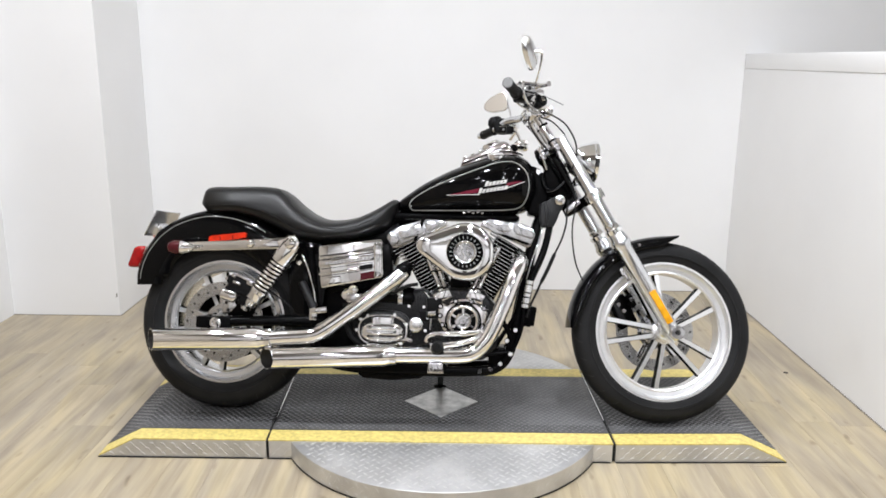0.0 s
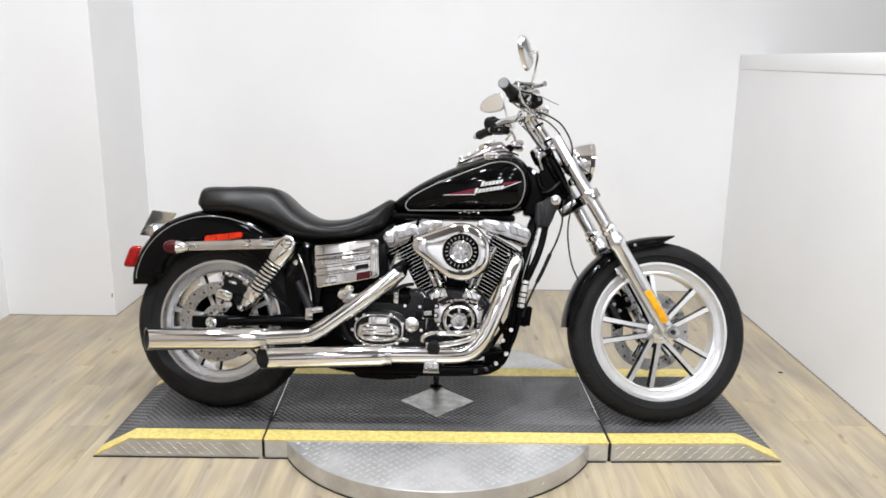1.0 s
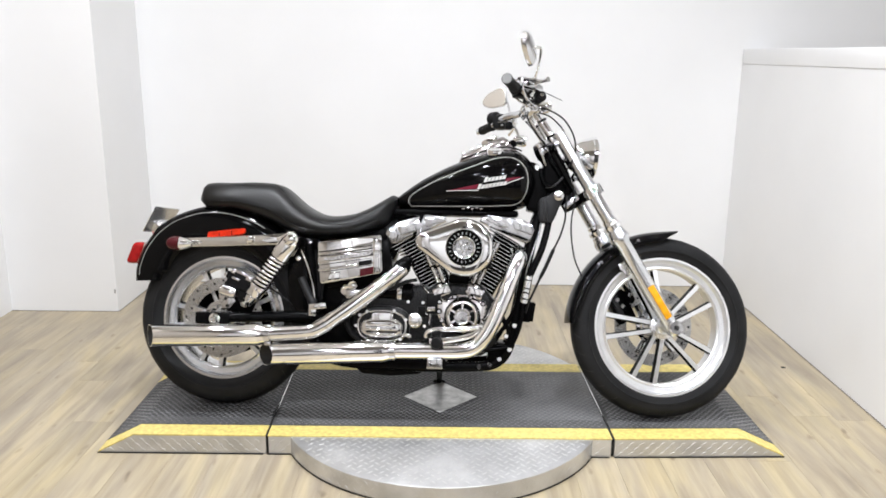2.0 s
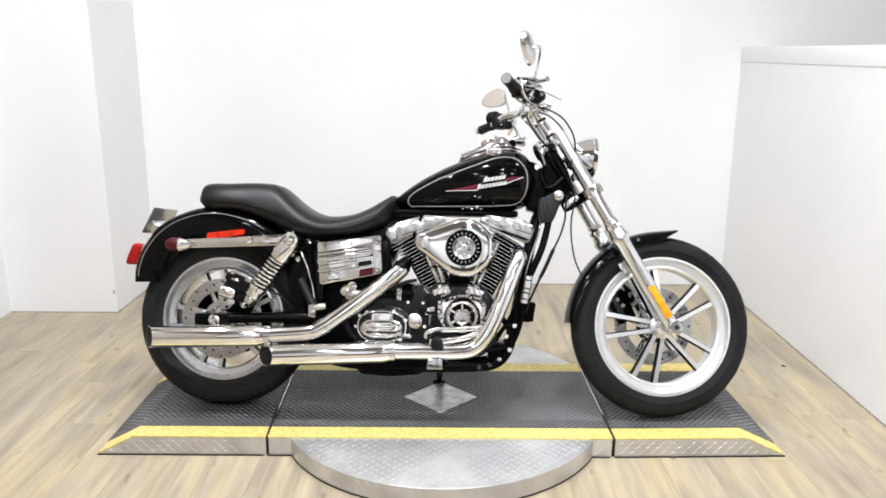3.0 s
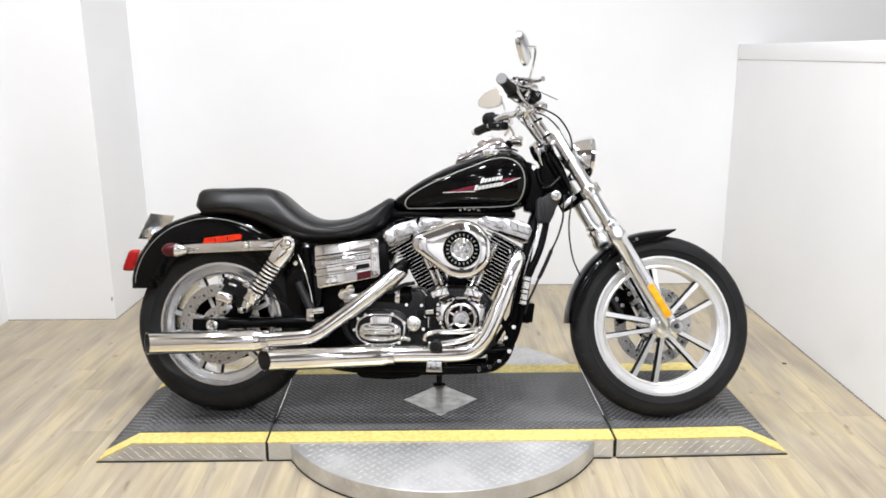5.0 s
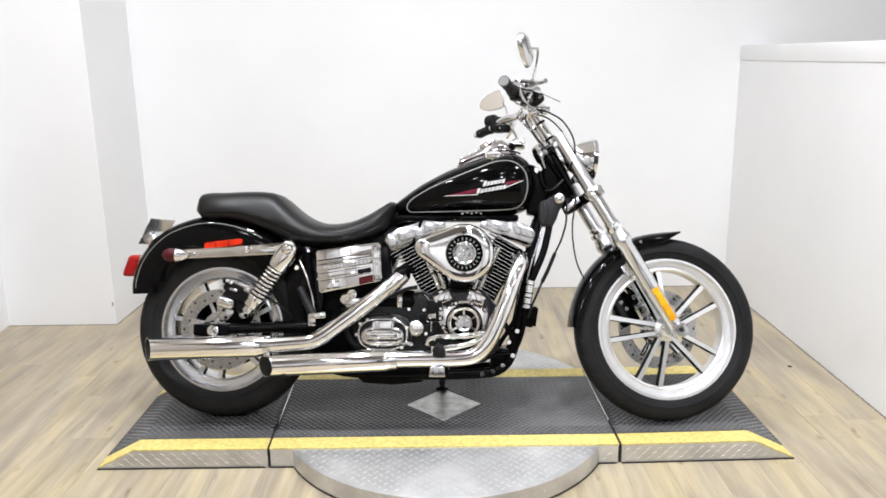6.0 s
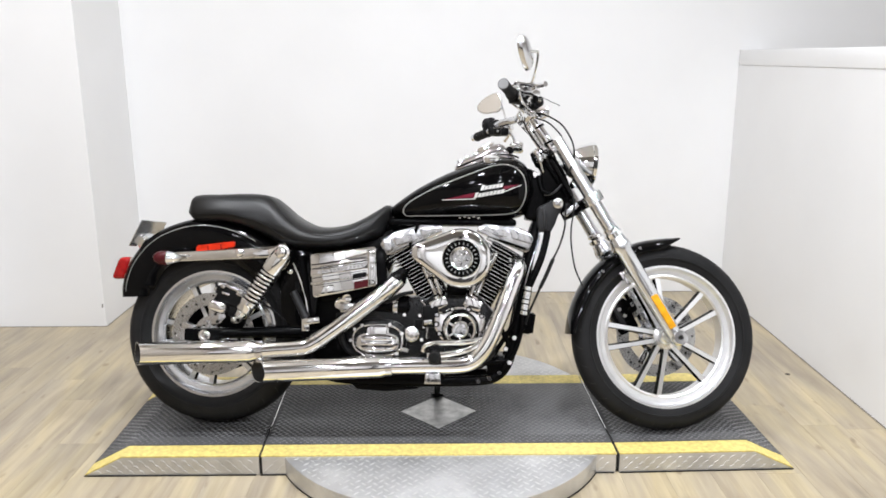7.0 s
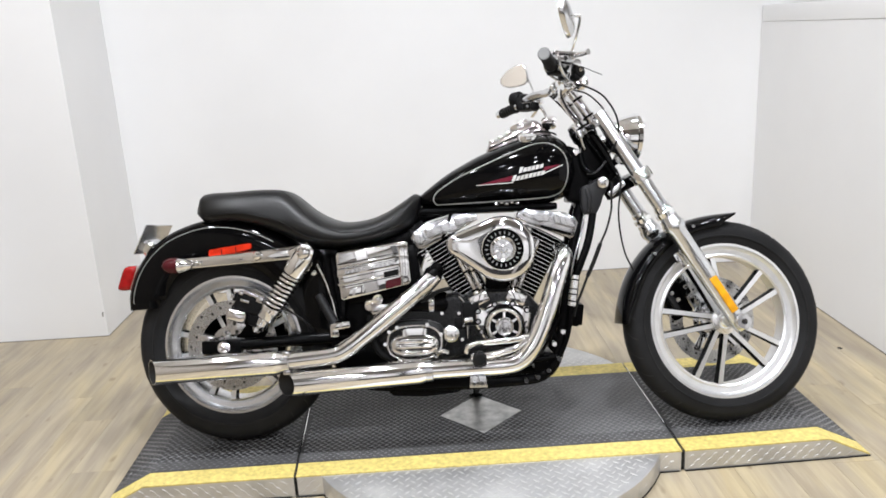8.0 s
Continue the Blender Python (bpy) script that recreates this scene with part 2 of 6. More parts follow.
def box(bm, c, s, bev=0.0, rot=None, seg=2):
    """A box of size s at c, edges rounded by bev, turned by Euler degrees rot."""
    t = bmesh.new()
    bmesh.ops.create_cube(t, size=1.0)
    bmesh.ops.scale(t, vec=s, verts=t.verts)
    if bev:
        bevel(t, t.edges, bev, seg)
    mt = Matrix.Translation(c)
    if rot:
        mt = mt @ Euler([radians(a) for a in rot]).to_matrix().to_4x4()
    bmesh.ops.transform(t, matrix=mt, verts=t.verts)
    merge(bm, t)
    return bm


def merge(bm, t):
    tmp = bpy.data.meshes.new("tmp")
    t.to_mesh(tmp)
    t.free()
    bm.from_mesh(tmp)
    bpy.data.meshes.remove(tmp)


def spline(pts, n=8):
    """A smooth curve through the points."""
    P = [Vector(p) for p in pts]
    P = [P[0] * 2 - P[1]] + P + [P[-1] * 2 - P[-2]]
    out = []
    for i in range(1, len(P) - 2):
        a, b, c, d = P[i - 1 : i + 3]
        for k in range(n):
            t = k / n
            out.append(0.5 * ((2 * b) + (c - a) * t + (2 * a - 5 * b + 4 * c - d) * t * t + (3 * b - a - 3 * c + d) * t**3))
    out.append(P[-2])
    return out


def tube(bm, pts, r, seg=14, caps=True, closed=False):
    """A round tube along the points; r is one radius or one for each point."""
    P = [Vector(p) for p in pts]
    n = len(P)
    rad = [r] * n if isinstance(r, (int, float)) else r
    tan = []
    for i in range(n):
        if closed:
            d = P[(i + 1) % n] - P[i - 1]
        else:
            d = P[min(i + 1, n - 1)] - P[max(i - 1, 0)]
        tan.append(d.normalized())
    up = tan[0].orthogonal().normalized()
    rings = []
    for i in range(n):
        up = (up - tan[i] * up.dot(tan[i])).normalized()
        side = tan[i].cross(up)
        rings.append([bm.verts.new(P[i] + (up * math.cos(a) + side * math.sin(a)) * rad[i]) for a in (2 * math.pi * k / seg for k in range(seg))])
    for i in range(n if closed else n - 1):
        a, b = rings[i], rings[(i + 1) % n]
        for k in range(seg):
            bm.faces.new((a[k], a[(k + 1) % seg], b[(k + 1) % seg], b[k]))
    if caps and not closed:
        bm.faces.new(rings[0])
        bm.faces.new(rings[-1][::-1])
    return bm


def lathe(bm, prof, c, axis=(0, 1, 0), seg=40, closed=False):
    """Turns the profile of (radius, height) round the axis through c."""
    ax = Vector(axis).normalized()
    u = ax.orthogonal().normalized()
    v = ax.cross(u)
    c = Vector(c)
    rings = []
    for r, h in prof:
        if r < 1e-6:
            rings.append([bm.verts.new(c + ax * h)])
        else:
            rings.append([bm.verts.new(c + ax * h + (u * math.cos(a) + v * math.sin(a)) * r) for a in (2 * math.pi * k / seg for k in range(seg))])
    pairs = list(zip(rings, rings[1:])) + ([(rings[-1], rings[0])] if closed else [])
    for a, b in pairs:
        for k in range(seg):
            k2 = (k + 1) % seg
            if len(a) == 1 and len(b) == 1:
                continue
            if len(a) == 1:
                bm.faces.new((a[0], b[k2], b[k]))
            elif len(b) == 1:
                bm.faces.new((a[k], a[k2], b[0]))
            else:
                bm.faces.new((a[k], a[k2], b[k2], b[k]))
    return bm


def disc(bm, c, r, h, axis=(0, 1, 0), bev=0.002, seg=32):
    """A solid round, from c along the axis by h, with rounded rims."""
    bev = min(bev, r * 0.45, abs(h) * 0.45)
    b = bev if h > 0 else -bev
    return lathe(bm, [(0, 0), (r - bev, 0), (r, b), (r, h - b), (r - bev, h), (0, h)], c, axis, seg)


def plate(bm, outline, y0, y1, bev=0.0, seg=2):
    """A slab with an outline of (x, z), from y0 to y1."""
    t = bmesh.new()
    a = [t.verts.new((x, y0, z)) for x, z in outline]
    b = [t.verts.new((x, y1, z)) for x, z in outline]
    n = len(outline)
    t.faces.new(a)
    t.faces.new(b[::-1])
    for k in range(n):
        t.faces.new((a[k], b[k], b[(k + 1) % n], a[(k + 1) % n]))
    if bev:
        bmesh.ops.recalc_face_normals(t, faces=t.faces)
        bevel(t, [e for e in t.edges if e.calc_face_angle(0) > 0.3], bev, seg)
    merge(bm, t)
    return bm


def loft(bm, rings, caps=True):
    R = [[bm.verts.new(p) for p in ring] for ring in rings]
    n = len(R[0])
    for a, b in zip(R, R[1:]):
        for k in range(n):
            bm.faces.new((a[k], a[(k + 1) % n], b[(k + 1) % n], b[k]))
    if caps:
        bm.faces.new(R[0])
        bm.faces.new(R[-1][::-1])
    return bm


def interp(table, x):
    """Smooth reading of a table of (x, value)."""
    xs, ys = [a for a, _ in table], [b for _, b in table]
    if x <= xs[0]:
        return ys[0]
    if x >= xs[-1]:
        return ys[-1]
    i = max(k for k in range(len(xs)) if xs[k] <= x)
    i = min(i, len(xs) - 2)
    slope = [(ys[min(k + 1, len(xs) - 1)] - ys[max(k - 1, 0)]) / (xs[min(k + 1, len(xs) - 1)] - xs[max(k - 1, 0)]) for k in range(len(xs))]
    h = xs[i + 1] - xs[i]
    t = (x - xs[i]) / h
    return ((2 * t**3 - 3 * t * t + 1) * ys[i] + (t**3 - 2 * t * t + t) * h * slope[i] + (-2 * t**3 + 3 * t * t) * ys[i + 1] + (t**3 - t * t) * h * slope[i + 1])


def thing(name, label, category, m=None, group="", kind=""):
    ob = new(name)
    ob.empty_display_size = 0.1
    if m is not None:
        ob.matrix_basis = m
    return tagged(ob, label, category, group, kind)


# ------------------------------------------------------------------ the room
BACK_Y, RIGHT_X, LEFT_X, BLOCK_X, BLOCK_Y, SHOP_Y, FAR_X = 1.77, 1.668, -2.285, -1.718, 1.20, -4.6, 4.4


def wall(name, x0, x1, y0, y1, z0, z1, mt, label):
    bm = box(B(), ((x0 + x1) / 2, (y0 + y1) / 2, (z0 + z1) / 2), (x1 - x0, y1 - y0, z1 - z0))
    return tagged(part(name, bm, mt), label, "wall", kind="structure")


wall("wall_back", BLOCK_X, FAR_X, BACK_Y, BACK_Y + 0.12, 0, ROOM_H, WALL, "smooth white painted back wall of the display bay")
BLOCK = wall("wall_block", LEFT_X, BLOCK_X, BLOCK_Y, BACK_Y + 0.12, 0, ROOM_H, WALL, "white painted boxed-out wall column beside the bay")
wall("wall_left", LEFT_X - 0.12, LEFT_X, 0.95, BACK_Y + 0.12, 0, ROOM_H, WALL, "plain white painted side wall")
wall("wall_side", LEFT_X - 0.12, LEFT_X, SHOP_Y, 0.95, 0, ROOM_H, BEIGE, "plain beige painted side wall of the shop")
wall("wall_half", RIGHT_X, RIGHT_X + 0.14, -1.6, BACK_Y, 0, 1.302, WALL, "white painted half-height partition wall")
wall("wall_far", FAR_X, FAR_X + 0.12, SHOP_Y, BACK_Y + 0.12, 0, ROOM_H, SHOP, "plain pale painted shop wall")
wall("wall_shop", LEFT_X - 0.12, FAR_X + 0.12, SHOP_Y - 0.12, SHOP_Y, 0, ROOM_H, SHOP, "plain pale painted shop wall behind the bay")
# unseen dark bands, added to put a dark line into the chrome
wall("reflection_band_shop", LEFT_X + 0.03, FAR_X - 0.03, SHOP_Y, SHOP_Y + 0.02, 0, 0.85, REFLECT_DARK, "unseen dark band added for the chrome's reflections")
wall("reflection_band_far", FAR_X - 0.02, FAR_X, SHOP_Y, -1.7, 0, 0.85, REFLECT_DARK, "unseen dark band added for the chrome's reflections")
# piers and beam out of view, added to break up the chrome's reflections
for x0, x1, deep, mt, label in ((-1.55, -1.15, 0.30, REFLECT_GREY, "unseen grey-beige pier added for the chrome's reflections"), (-0.28, -0.10, 0.25, REFLECT_DARK, "unseen dark pier added for the chrome's reflections"),
                                (0.62, 0.85, 0.25, REFLECT_GREY, "unseen grey-beige pier added for the chrome's reflections"), (1.9, 2.3, 0.30, REFLECT_DARK, "unseen dark pier added for the chrome's reflections")):
    wall("reflection_pier", x0, x1, SHOP_Y + 0.02, SHOP_Y + deep, 0, ROOM_H, mt, label)
wall("reflection_beam", LEFT_X + 0.03, FAR_X - 0.03, SHOP_Y, SHOP_Y + 0.20, 2.35, 2.62, REFLECT_GREY, "unseen grey-beige beam added for the chrome's reflections")
cap = box(B(), (RIGHT_X + 0.07, 0.085, 1.343), (0.150, 3.346, 0.081), 0.005)
tagged(part("ledge_cap", cap, WALL), "white painted wooden cap along the half wall", "trim", kind="structure")
part("wall_scuff", box(B(), (BLOCK_X - 0.011, BLOCK_Y - 0.0004, 0.112), (0.008, 0.001, 0.022), 0.0003, (0, 8, 0), 1), surf("scuff_grey", (0.30, 0.29, 0.27), 0.7, 0.0, var=0.3, scale=60.0), BLOCK, "small grey scuff at the corner")
BAY_Y = -1.5
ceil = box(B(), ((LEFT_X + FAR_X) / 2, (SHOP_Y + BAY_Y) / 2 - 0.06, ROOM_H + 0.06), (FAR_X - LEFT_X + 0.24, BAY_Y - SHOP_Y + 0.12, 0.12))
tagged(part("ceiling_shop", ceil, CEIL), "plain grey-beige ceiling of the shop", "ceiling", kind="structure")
ceil = box(B(), ((LEFT_X + FAR_X) / 2, (BAY_Y + BACK_Y) / 2 + 0.06, ROOM_H + 0.06), (FAR_X - LEFT_X + 0.24, BACK_Y - BAY_Y + 0.12, 0.12))
tagged(part("ceiling_bay", ceil, CEIL_WHITE), "plain white ceiling over the display bay", "ceiling", kind="structure")
base = box(B(), ((LEFT_X + FAR_X) / 2, (SHOP_Y + BACK_Y) / 2, -0.057), (FAR_X - LEFT_X + 0.24, BACK_Y - SHOP_Y + 0.24, 0.10))
FLOOR = tagged(part("floor", base, WOOD), "light weathered oak plank floor, satin finish", "floor", kind="structure")

# ------------------------------------------------------------------ the turntable and its ramps
DECK_Z, Y0, Y1 = 0.07, -0.312, 0.352


def lozenges(spots, length, width, height, place, taper=0.55):
    """Raised tread bars: spots are (u, v, angle) on a surface; place turns (u, v, w) into space."""
    verts, faces = [], []
    for u, v, a in spots:
        ca, sa = math.cos(a), math.sin(a)
        n = len(verts)
        for s, h in ((1.0, 0.0), (taper, height)):
            for du, dv in ((-length * s, 0), (0, -width * s), (length * s, 0), (0, width * s)):
                verts.append(place(u + du * ca - dv * sa, v + du * sa + dv * ca, h))
        faces += [(n + 4, n + 5, n + 6, n + 7)] + [(n + k, n + (k + 1) % 4, n + 4 + (k + 1) % 4, n + 4 + k) for k in range(4)]
    return verts, faces


def tread_grid(u0, u1, v0, v1, pitch, keep=None):
    spots, rows = [], int((v1 - v0) / (pitch * 0.5))
    for j in range(rows + 1):
        v = v0 + j * pitch * 0.5
        u = u0 + (pitch * 0.5 if j % 2 else 0)
        while u < u1:
            if keep is None or keep(u, v):
                spots.append((u, v, radians(45 if (j % 2) else -45) + random.uniform(-0.03, 0.03)))
            u += pitch
    return spots


# the turntable shows as two rounded wings, one on each side of the deck
WINGS = [((0.007, -0.043), 0.583, -1), ((0.007, 0.085), 0.614, 1)]


def wing_outline(dr=0.0, n=48):
    """Outline of the turntable's plate, grown by dr."""
    pts = []
    for (cx, cy), r, side in WINGS:
        a0 = math.asin((0.16 if side < 0 else 0.12) / r)
        for k in range(n + 1):
            a = a0 + (math.pi - 2 * a0) * k / n
            pts.append((cx + side * (r + dr) * math.cos(a), cy + side * (r + dr) * math.sin(a)))
    return pts


def wing_inside(x, y, margin):
    return any(side * (y - (Y1 if side > 0 else Y0)) > -0.006 and math.hypot(x - c[0], y - c[1]) < r - margin for c, r, side in WINGS)


turntable = thing("turntable", "diamond-plate steel turntable with rounded wings on the plank floor", "turntable")
# black ring stands in for the shadow gap under the plate
part("floor_shade_line", loft(B(), [[(x, y, z) for x, y in wing_outline(0.0018)] for z in (0.0005, 0.0038)]), GAP, turntable, "thin black strip for the shade at the floor", angle=30)
part("top_plate", loft(B(), [[(x, y, z) for x, y in wing_outline(dr)] for dr, z in ((-0.004, 0.0042), (0, 0.0055), (0, 0.0635), (-0.0012, 0.0653), (-0.003, 0.066))]), TREAD, turntable, angle=30)
sp = tread_grid(-0.63, 0.63, -0.63, 0.71, 0.036, lambda u, v: wing_inside(u, v, 0.018))
v, f = lozenges(sp, 0.0135, 0.0036, 0.0012, lambda u, w, h: (u, w, 0.066 + h), 0.75)
stuff_mesh("tread_pattern", v, f, TREAD_TOP, turntable)
for c_, r_, side_ in WINGS:
    sp = tread_grid(-1.15 * r_, 1.15 * r_, 0.014, 0.056, 0.036)
    v, f = lozenges(sp, 0.0100, 0.0030, 0.0007, lambda u, w, h: (c_[0] + (r_ + h) * math.sin(u / r_) * -side_, c_[1] + side_ * (r_ + h) * math.cos(u / r_), w), 0.82)
    stuff_mesh("rim_tread_pattern", v, f, TREAD, turntable)


def strip(bm, stations, y0, y1, z_up, th=0.0):
    """A ribbon that follows the stations (x, z, skew) between y0 and y1."""
    rings = []
    for x, z, k in stations:
        xa, xb = x - k * y0, x - k * y1
        rings.append([(xa, y0, z + z_up), (xb, y1, z + z_up), (xb, y1, z - th), (xa, y0, z - th)])
    return loft(bm, rings)


def deck(name, x0, x1, label, ramp=0.0, turn=0.0, skew=(0.0, 0.0)):
    """A deck section of the ramp: steel body, rubber top, yellow edges. ramp: length of the slope at its outer end (x1)."""
    s = 1 if x1 > x0 else -1
    ob = thing(name, label, "platform" if not ramp else "ramp", pose(x0, 0, 0, 0, 0, turn), "end ramps of the platform" if ramp else "")
    ln = abs(x1 - x0)
    st = [(0.0, DECK_Z, skew[0])]
    if ramp:
        st += [(ln - ramp, DECK_Z, 0.0), (ln, 0.006, 0.0)]
    else:
        st += [(ln, DECK_Z, skew[1])]
    st = [(s * x, z, k) for x, z, k in st]
    bm = B()
    rings = [[(x - k * Y0, Y0, z - 0.003), (x - k * Y1, Y1, z - 0.003), (x - k * Y1, Y1, 0.002), (x - k * Y0, Y0, 0.002)] for x, z, k in st]
    loft(bm, rings)
    bevel(bm, [e for e in bm.edges if e.calc_face_angle(0) > 0.8], 0.002, 1)
    part("steel_body", bm, TREAD, ob, "diamond-plate steel skirt and deck", angle=30)
    xa, xb = sorted((s * 0.002, s * (ln + 0.002)))
    # black strips stand in for the shadow gap along the skirts
    for yy in (Y0 - 0.002, Y1 + 0.002):
        part("floor_shade_line", box(B(), ((xa + xb) / 2, yy, 0.0025), (xb - xa, 0.003, 0.004), 0.0005, None, 1), GAP, ob, "thin black strip for the shade at the floor", angle=30)
    # rubber top
    if not ramp:
        st = [(-0.002, DECK_Z, skew[0]), (ln + 0.002, DECK_Z, skew[1])]
    bm = strip(B(), st, Y0 + 0.076, Y1 - 0.082, 0.001, 0.003)
    part("rubber_top", bm, MAT, ob, "black ribbed rubber matting", angle=30)
    for a, b in ((Y0, Y0 + 0.0755), (Y1 - 0.0815, Y1)):
        bm = strip(B(), st, a, b, 0.0015, 0.003)
        bevel(bm, [e for e in bm.edges if e.calc_face_angle(0) > 0.8], 0.001, 1)
        part("yellow_stripe", bm, YELLOW, ob, "worn yellow painted edge stripe", angle=30)
    # fine ribs of the matting
    sp = []
    pitch = 0.0235
    nx, ny = int(ln / pitch), int((Y1 - Y0 - 0.168) / (pitch * 0.55))
    for i in range(nx):
        for j in range(ny):
            x = (i + (0.75 if j % 2 else 0.25)) * pitch
            y = Y0 + 0.083 + (j + 0.5) * pitch * 0.55
            if not 0.008 - s * skew[0] * y < x < ln - 0.008 - skew[1] * y:
                continue
            if not ramp and abs(s * x + x0) + abs(y - 0.015) < 0.146:
                continue
            sp.append((x, y, radians(36 if j % 2 else -36) + random.uniform(-0.05, 0.05)))
    zz = lambda x: DECK_Z if (not ramp or x <= ln - ramp) else DECK_Z - (DECK_Z - 0.006) * (x - ln + ramp) / ramp
    v, f = lozenges(sp, 0.0112, 0.0034, 0.0020, lambda u, w, h: (s * u, w, zz(u) + 0.001 + h), 0.6)
    stuff_mesh("rubber_ribs", v, f, RIB, ob)
    # front strip coloured paler for the light beyond the bike's shadow
    part("lit_strip", strip(B(), st, Y0 + 0.0765, Y0 + 0.136, 0.0022, 0.002), LIT_RUBBER, ob, "smooth strip of matting coloured paler as if lit", angle=30)
    # tread bars on the front skirt
    sp = [(u, w, radians(34)) for u, w, a in tread_grid(0.02, ln - 0.01, 0.016, 0.056, 0.036, lambda u, w: w < zz(u) - 0.012)]
    v, f = lozenges(sp, 0.0100, 0.0030, 0.0018, lambda u, w, h: (s * u, Y0 - h, w), 0.82)
    stuff_mesh("skirt_tread", v, f, TREAD, ob)
    return ob


centre = deck("deck_section", -0.596, 0.582, "middle deck section with black rubber matting and yellow edges", skew=(0.029, 0.022))
bm = B()
h = 0.140
vs = [bm.verts.new(p) for p in ((-h, 0, 0), (0, -h, 0), (h, 0, 0), (0, h, 0))]
fc = bm.faces.new(vs)
ext = bmesh.ops.extrude_face_region(bm, geom=[fc])
bmesh.ops.translate(bm, vec=(0, 0, 0.002), verts=[g for g in ext["geom"] if isinstance(g, bmesh.types.BMVert)])
bevel(bm, [e for e in bm.edges if e.calc_face_angle(0) > 0.8], 0.0008, 1)
part("bare_steel_diamond", bm, BARE, centre, "diamond-shaped scuffed bare steel plate", m=Matrix.Translation((0.596, 0.015, DECK_Z + 0.0012)))
for xs_, turn_ in ((-0.601, 1.66), (0.587, 1.3)):
    mt_ = pose(xs_ + 0.596, 0.02, 0, 0, 0, turn_)
    part("seam_filler", box(B(), (0, 0, 0.035), (0.012, Y1 - Y0 - 0.012, 0.064), 0.001, None, 1), GAP, centre, "black gap between the deck sections", m=mt_)
    part("seam_edge", box(B(), (0.001, 0.07, 0.0685), (0.0034, 0.44, 0.006), 0.0008, None, 1), ALUMINIUM, centre, "thin bright metal edge in the gap", m=mt_)
deck("ramp_section", -0.606, -1.176, "end ramp section with black rubber matting and yellow edges", 0.125, 0.0, (0.029, 0.0))
deck("ramp_section", 0.592, 1.182, "end ramp section with black rubber matting and yellow edges", 0.135, 1.6)

# ------------------------------------------------------------------ the motorcycle
BIKE = pose(0.0, -0.097, DECK_Z + 0.003, 0, 0, -3.2) @ pose(0, 0, 0, -14.6)
moto = thing("motorcycle", "black cruiser motorcycle with chrome engine and exhausts, leaning on its stand", "motorcycle", BIKE)
RAKE = radians(28)
AXP = Vector((0.715, 0, 0.33))
STEER = Matrix.Translation(AXP) @ Matrix.Rotation(radians(8.5), 4, Vector((-math.sin(RAKE), 0, math.cos(RAKE)))) @ Matrix.Translation(-AXP)


def bolt(bm, c, r=0.006, h=0.005, axis=(0, -1, 0)):
    lathe(bm, [(r, 0), (r, h * 0.6), (r * 0.8, h), (0, h)], c, axis, 8)


def tyre_mesh(R, rb, hw, hb, seg=96):
    """Tyre of radius R, bead radius rb, half width hw, bead half width hb."""
    half = [(rb, -hb), (rb + 0.004, -hb - 0.004), (rb + 0.018, -hb - 0.006), (rb + (R - rb) * 0.33, -hw * 0.975), (rb + (R - rb) * 0.345, -hw * 0.985 - 0.0022), (rb + (R - rb) * 0.385, -hw * 0.99 - 0.0022), (rb + (R - rb) * 0.40, -hw), (rb + (R - rb) * 0.62, -hw * 0.985), (rb + (R - rb) * 0.78, -hw * 0.86),
            (rb + (R - rb) * 0.90, -hw * 0.62), (rb + (R - rb) * 0.97, -hw * 0.32), (R, 0)]
    prof = half + [(r, -y) for r, y in half[-2::-1]]
    prof += [(rb - 0.004, hb * 0.9), (rb - 0.004, -hb * 0.9)]
    return lathe(B(), prof, (0, 0, 0), (0, 1, 0), seg, closed=True)


def tread_cuts(R, rb, hw, n, mat_parent, name, mtx):
    """Dark slanted grooves cut in the tread, laid just proud of the rubber."""
    verts, faces = [], []
    for k in range(n):
        for side in (-1, 1):
            a0 = 2 * math.pi * (k + (0.5 if side > 0 else 0)) / n
            pts = []
            for q in range(7):
                u = 0.34 + 0.60 * q / 6
                rr = rb + (R - rb) * interp([(0, 1.0), (0.32, 0.97), (0.62, 0.90), (0.86, 0.78), (0.985, 0.62)], u) + 0.0009
                a = a0 + 0.16 * u
                pts.append((a, rr, side * (hw * u + 0.0006)))
            n0 = len(verts)
            for a, rr, y in pts:
                for da in (-0.0075, 0.0075):
                    verts.append(mtx @ Vector((rr * math.cos(a + da), y, rr * math.sin(a + da))))
            faces += [(n0 + 2 * q, n0 + 2 * q + 1, n0 + 2 * q + 3, n0 + 2 * q + 2) for q in range(6)]
    return stuff_mesh(name, verts, faces, GAP, mat_parent)


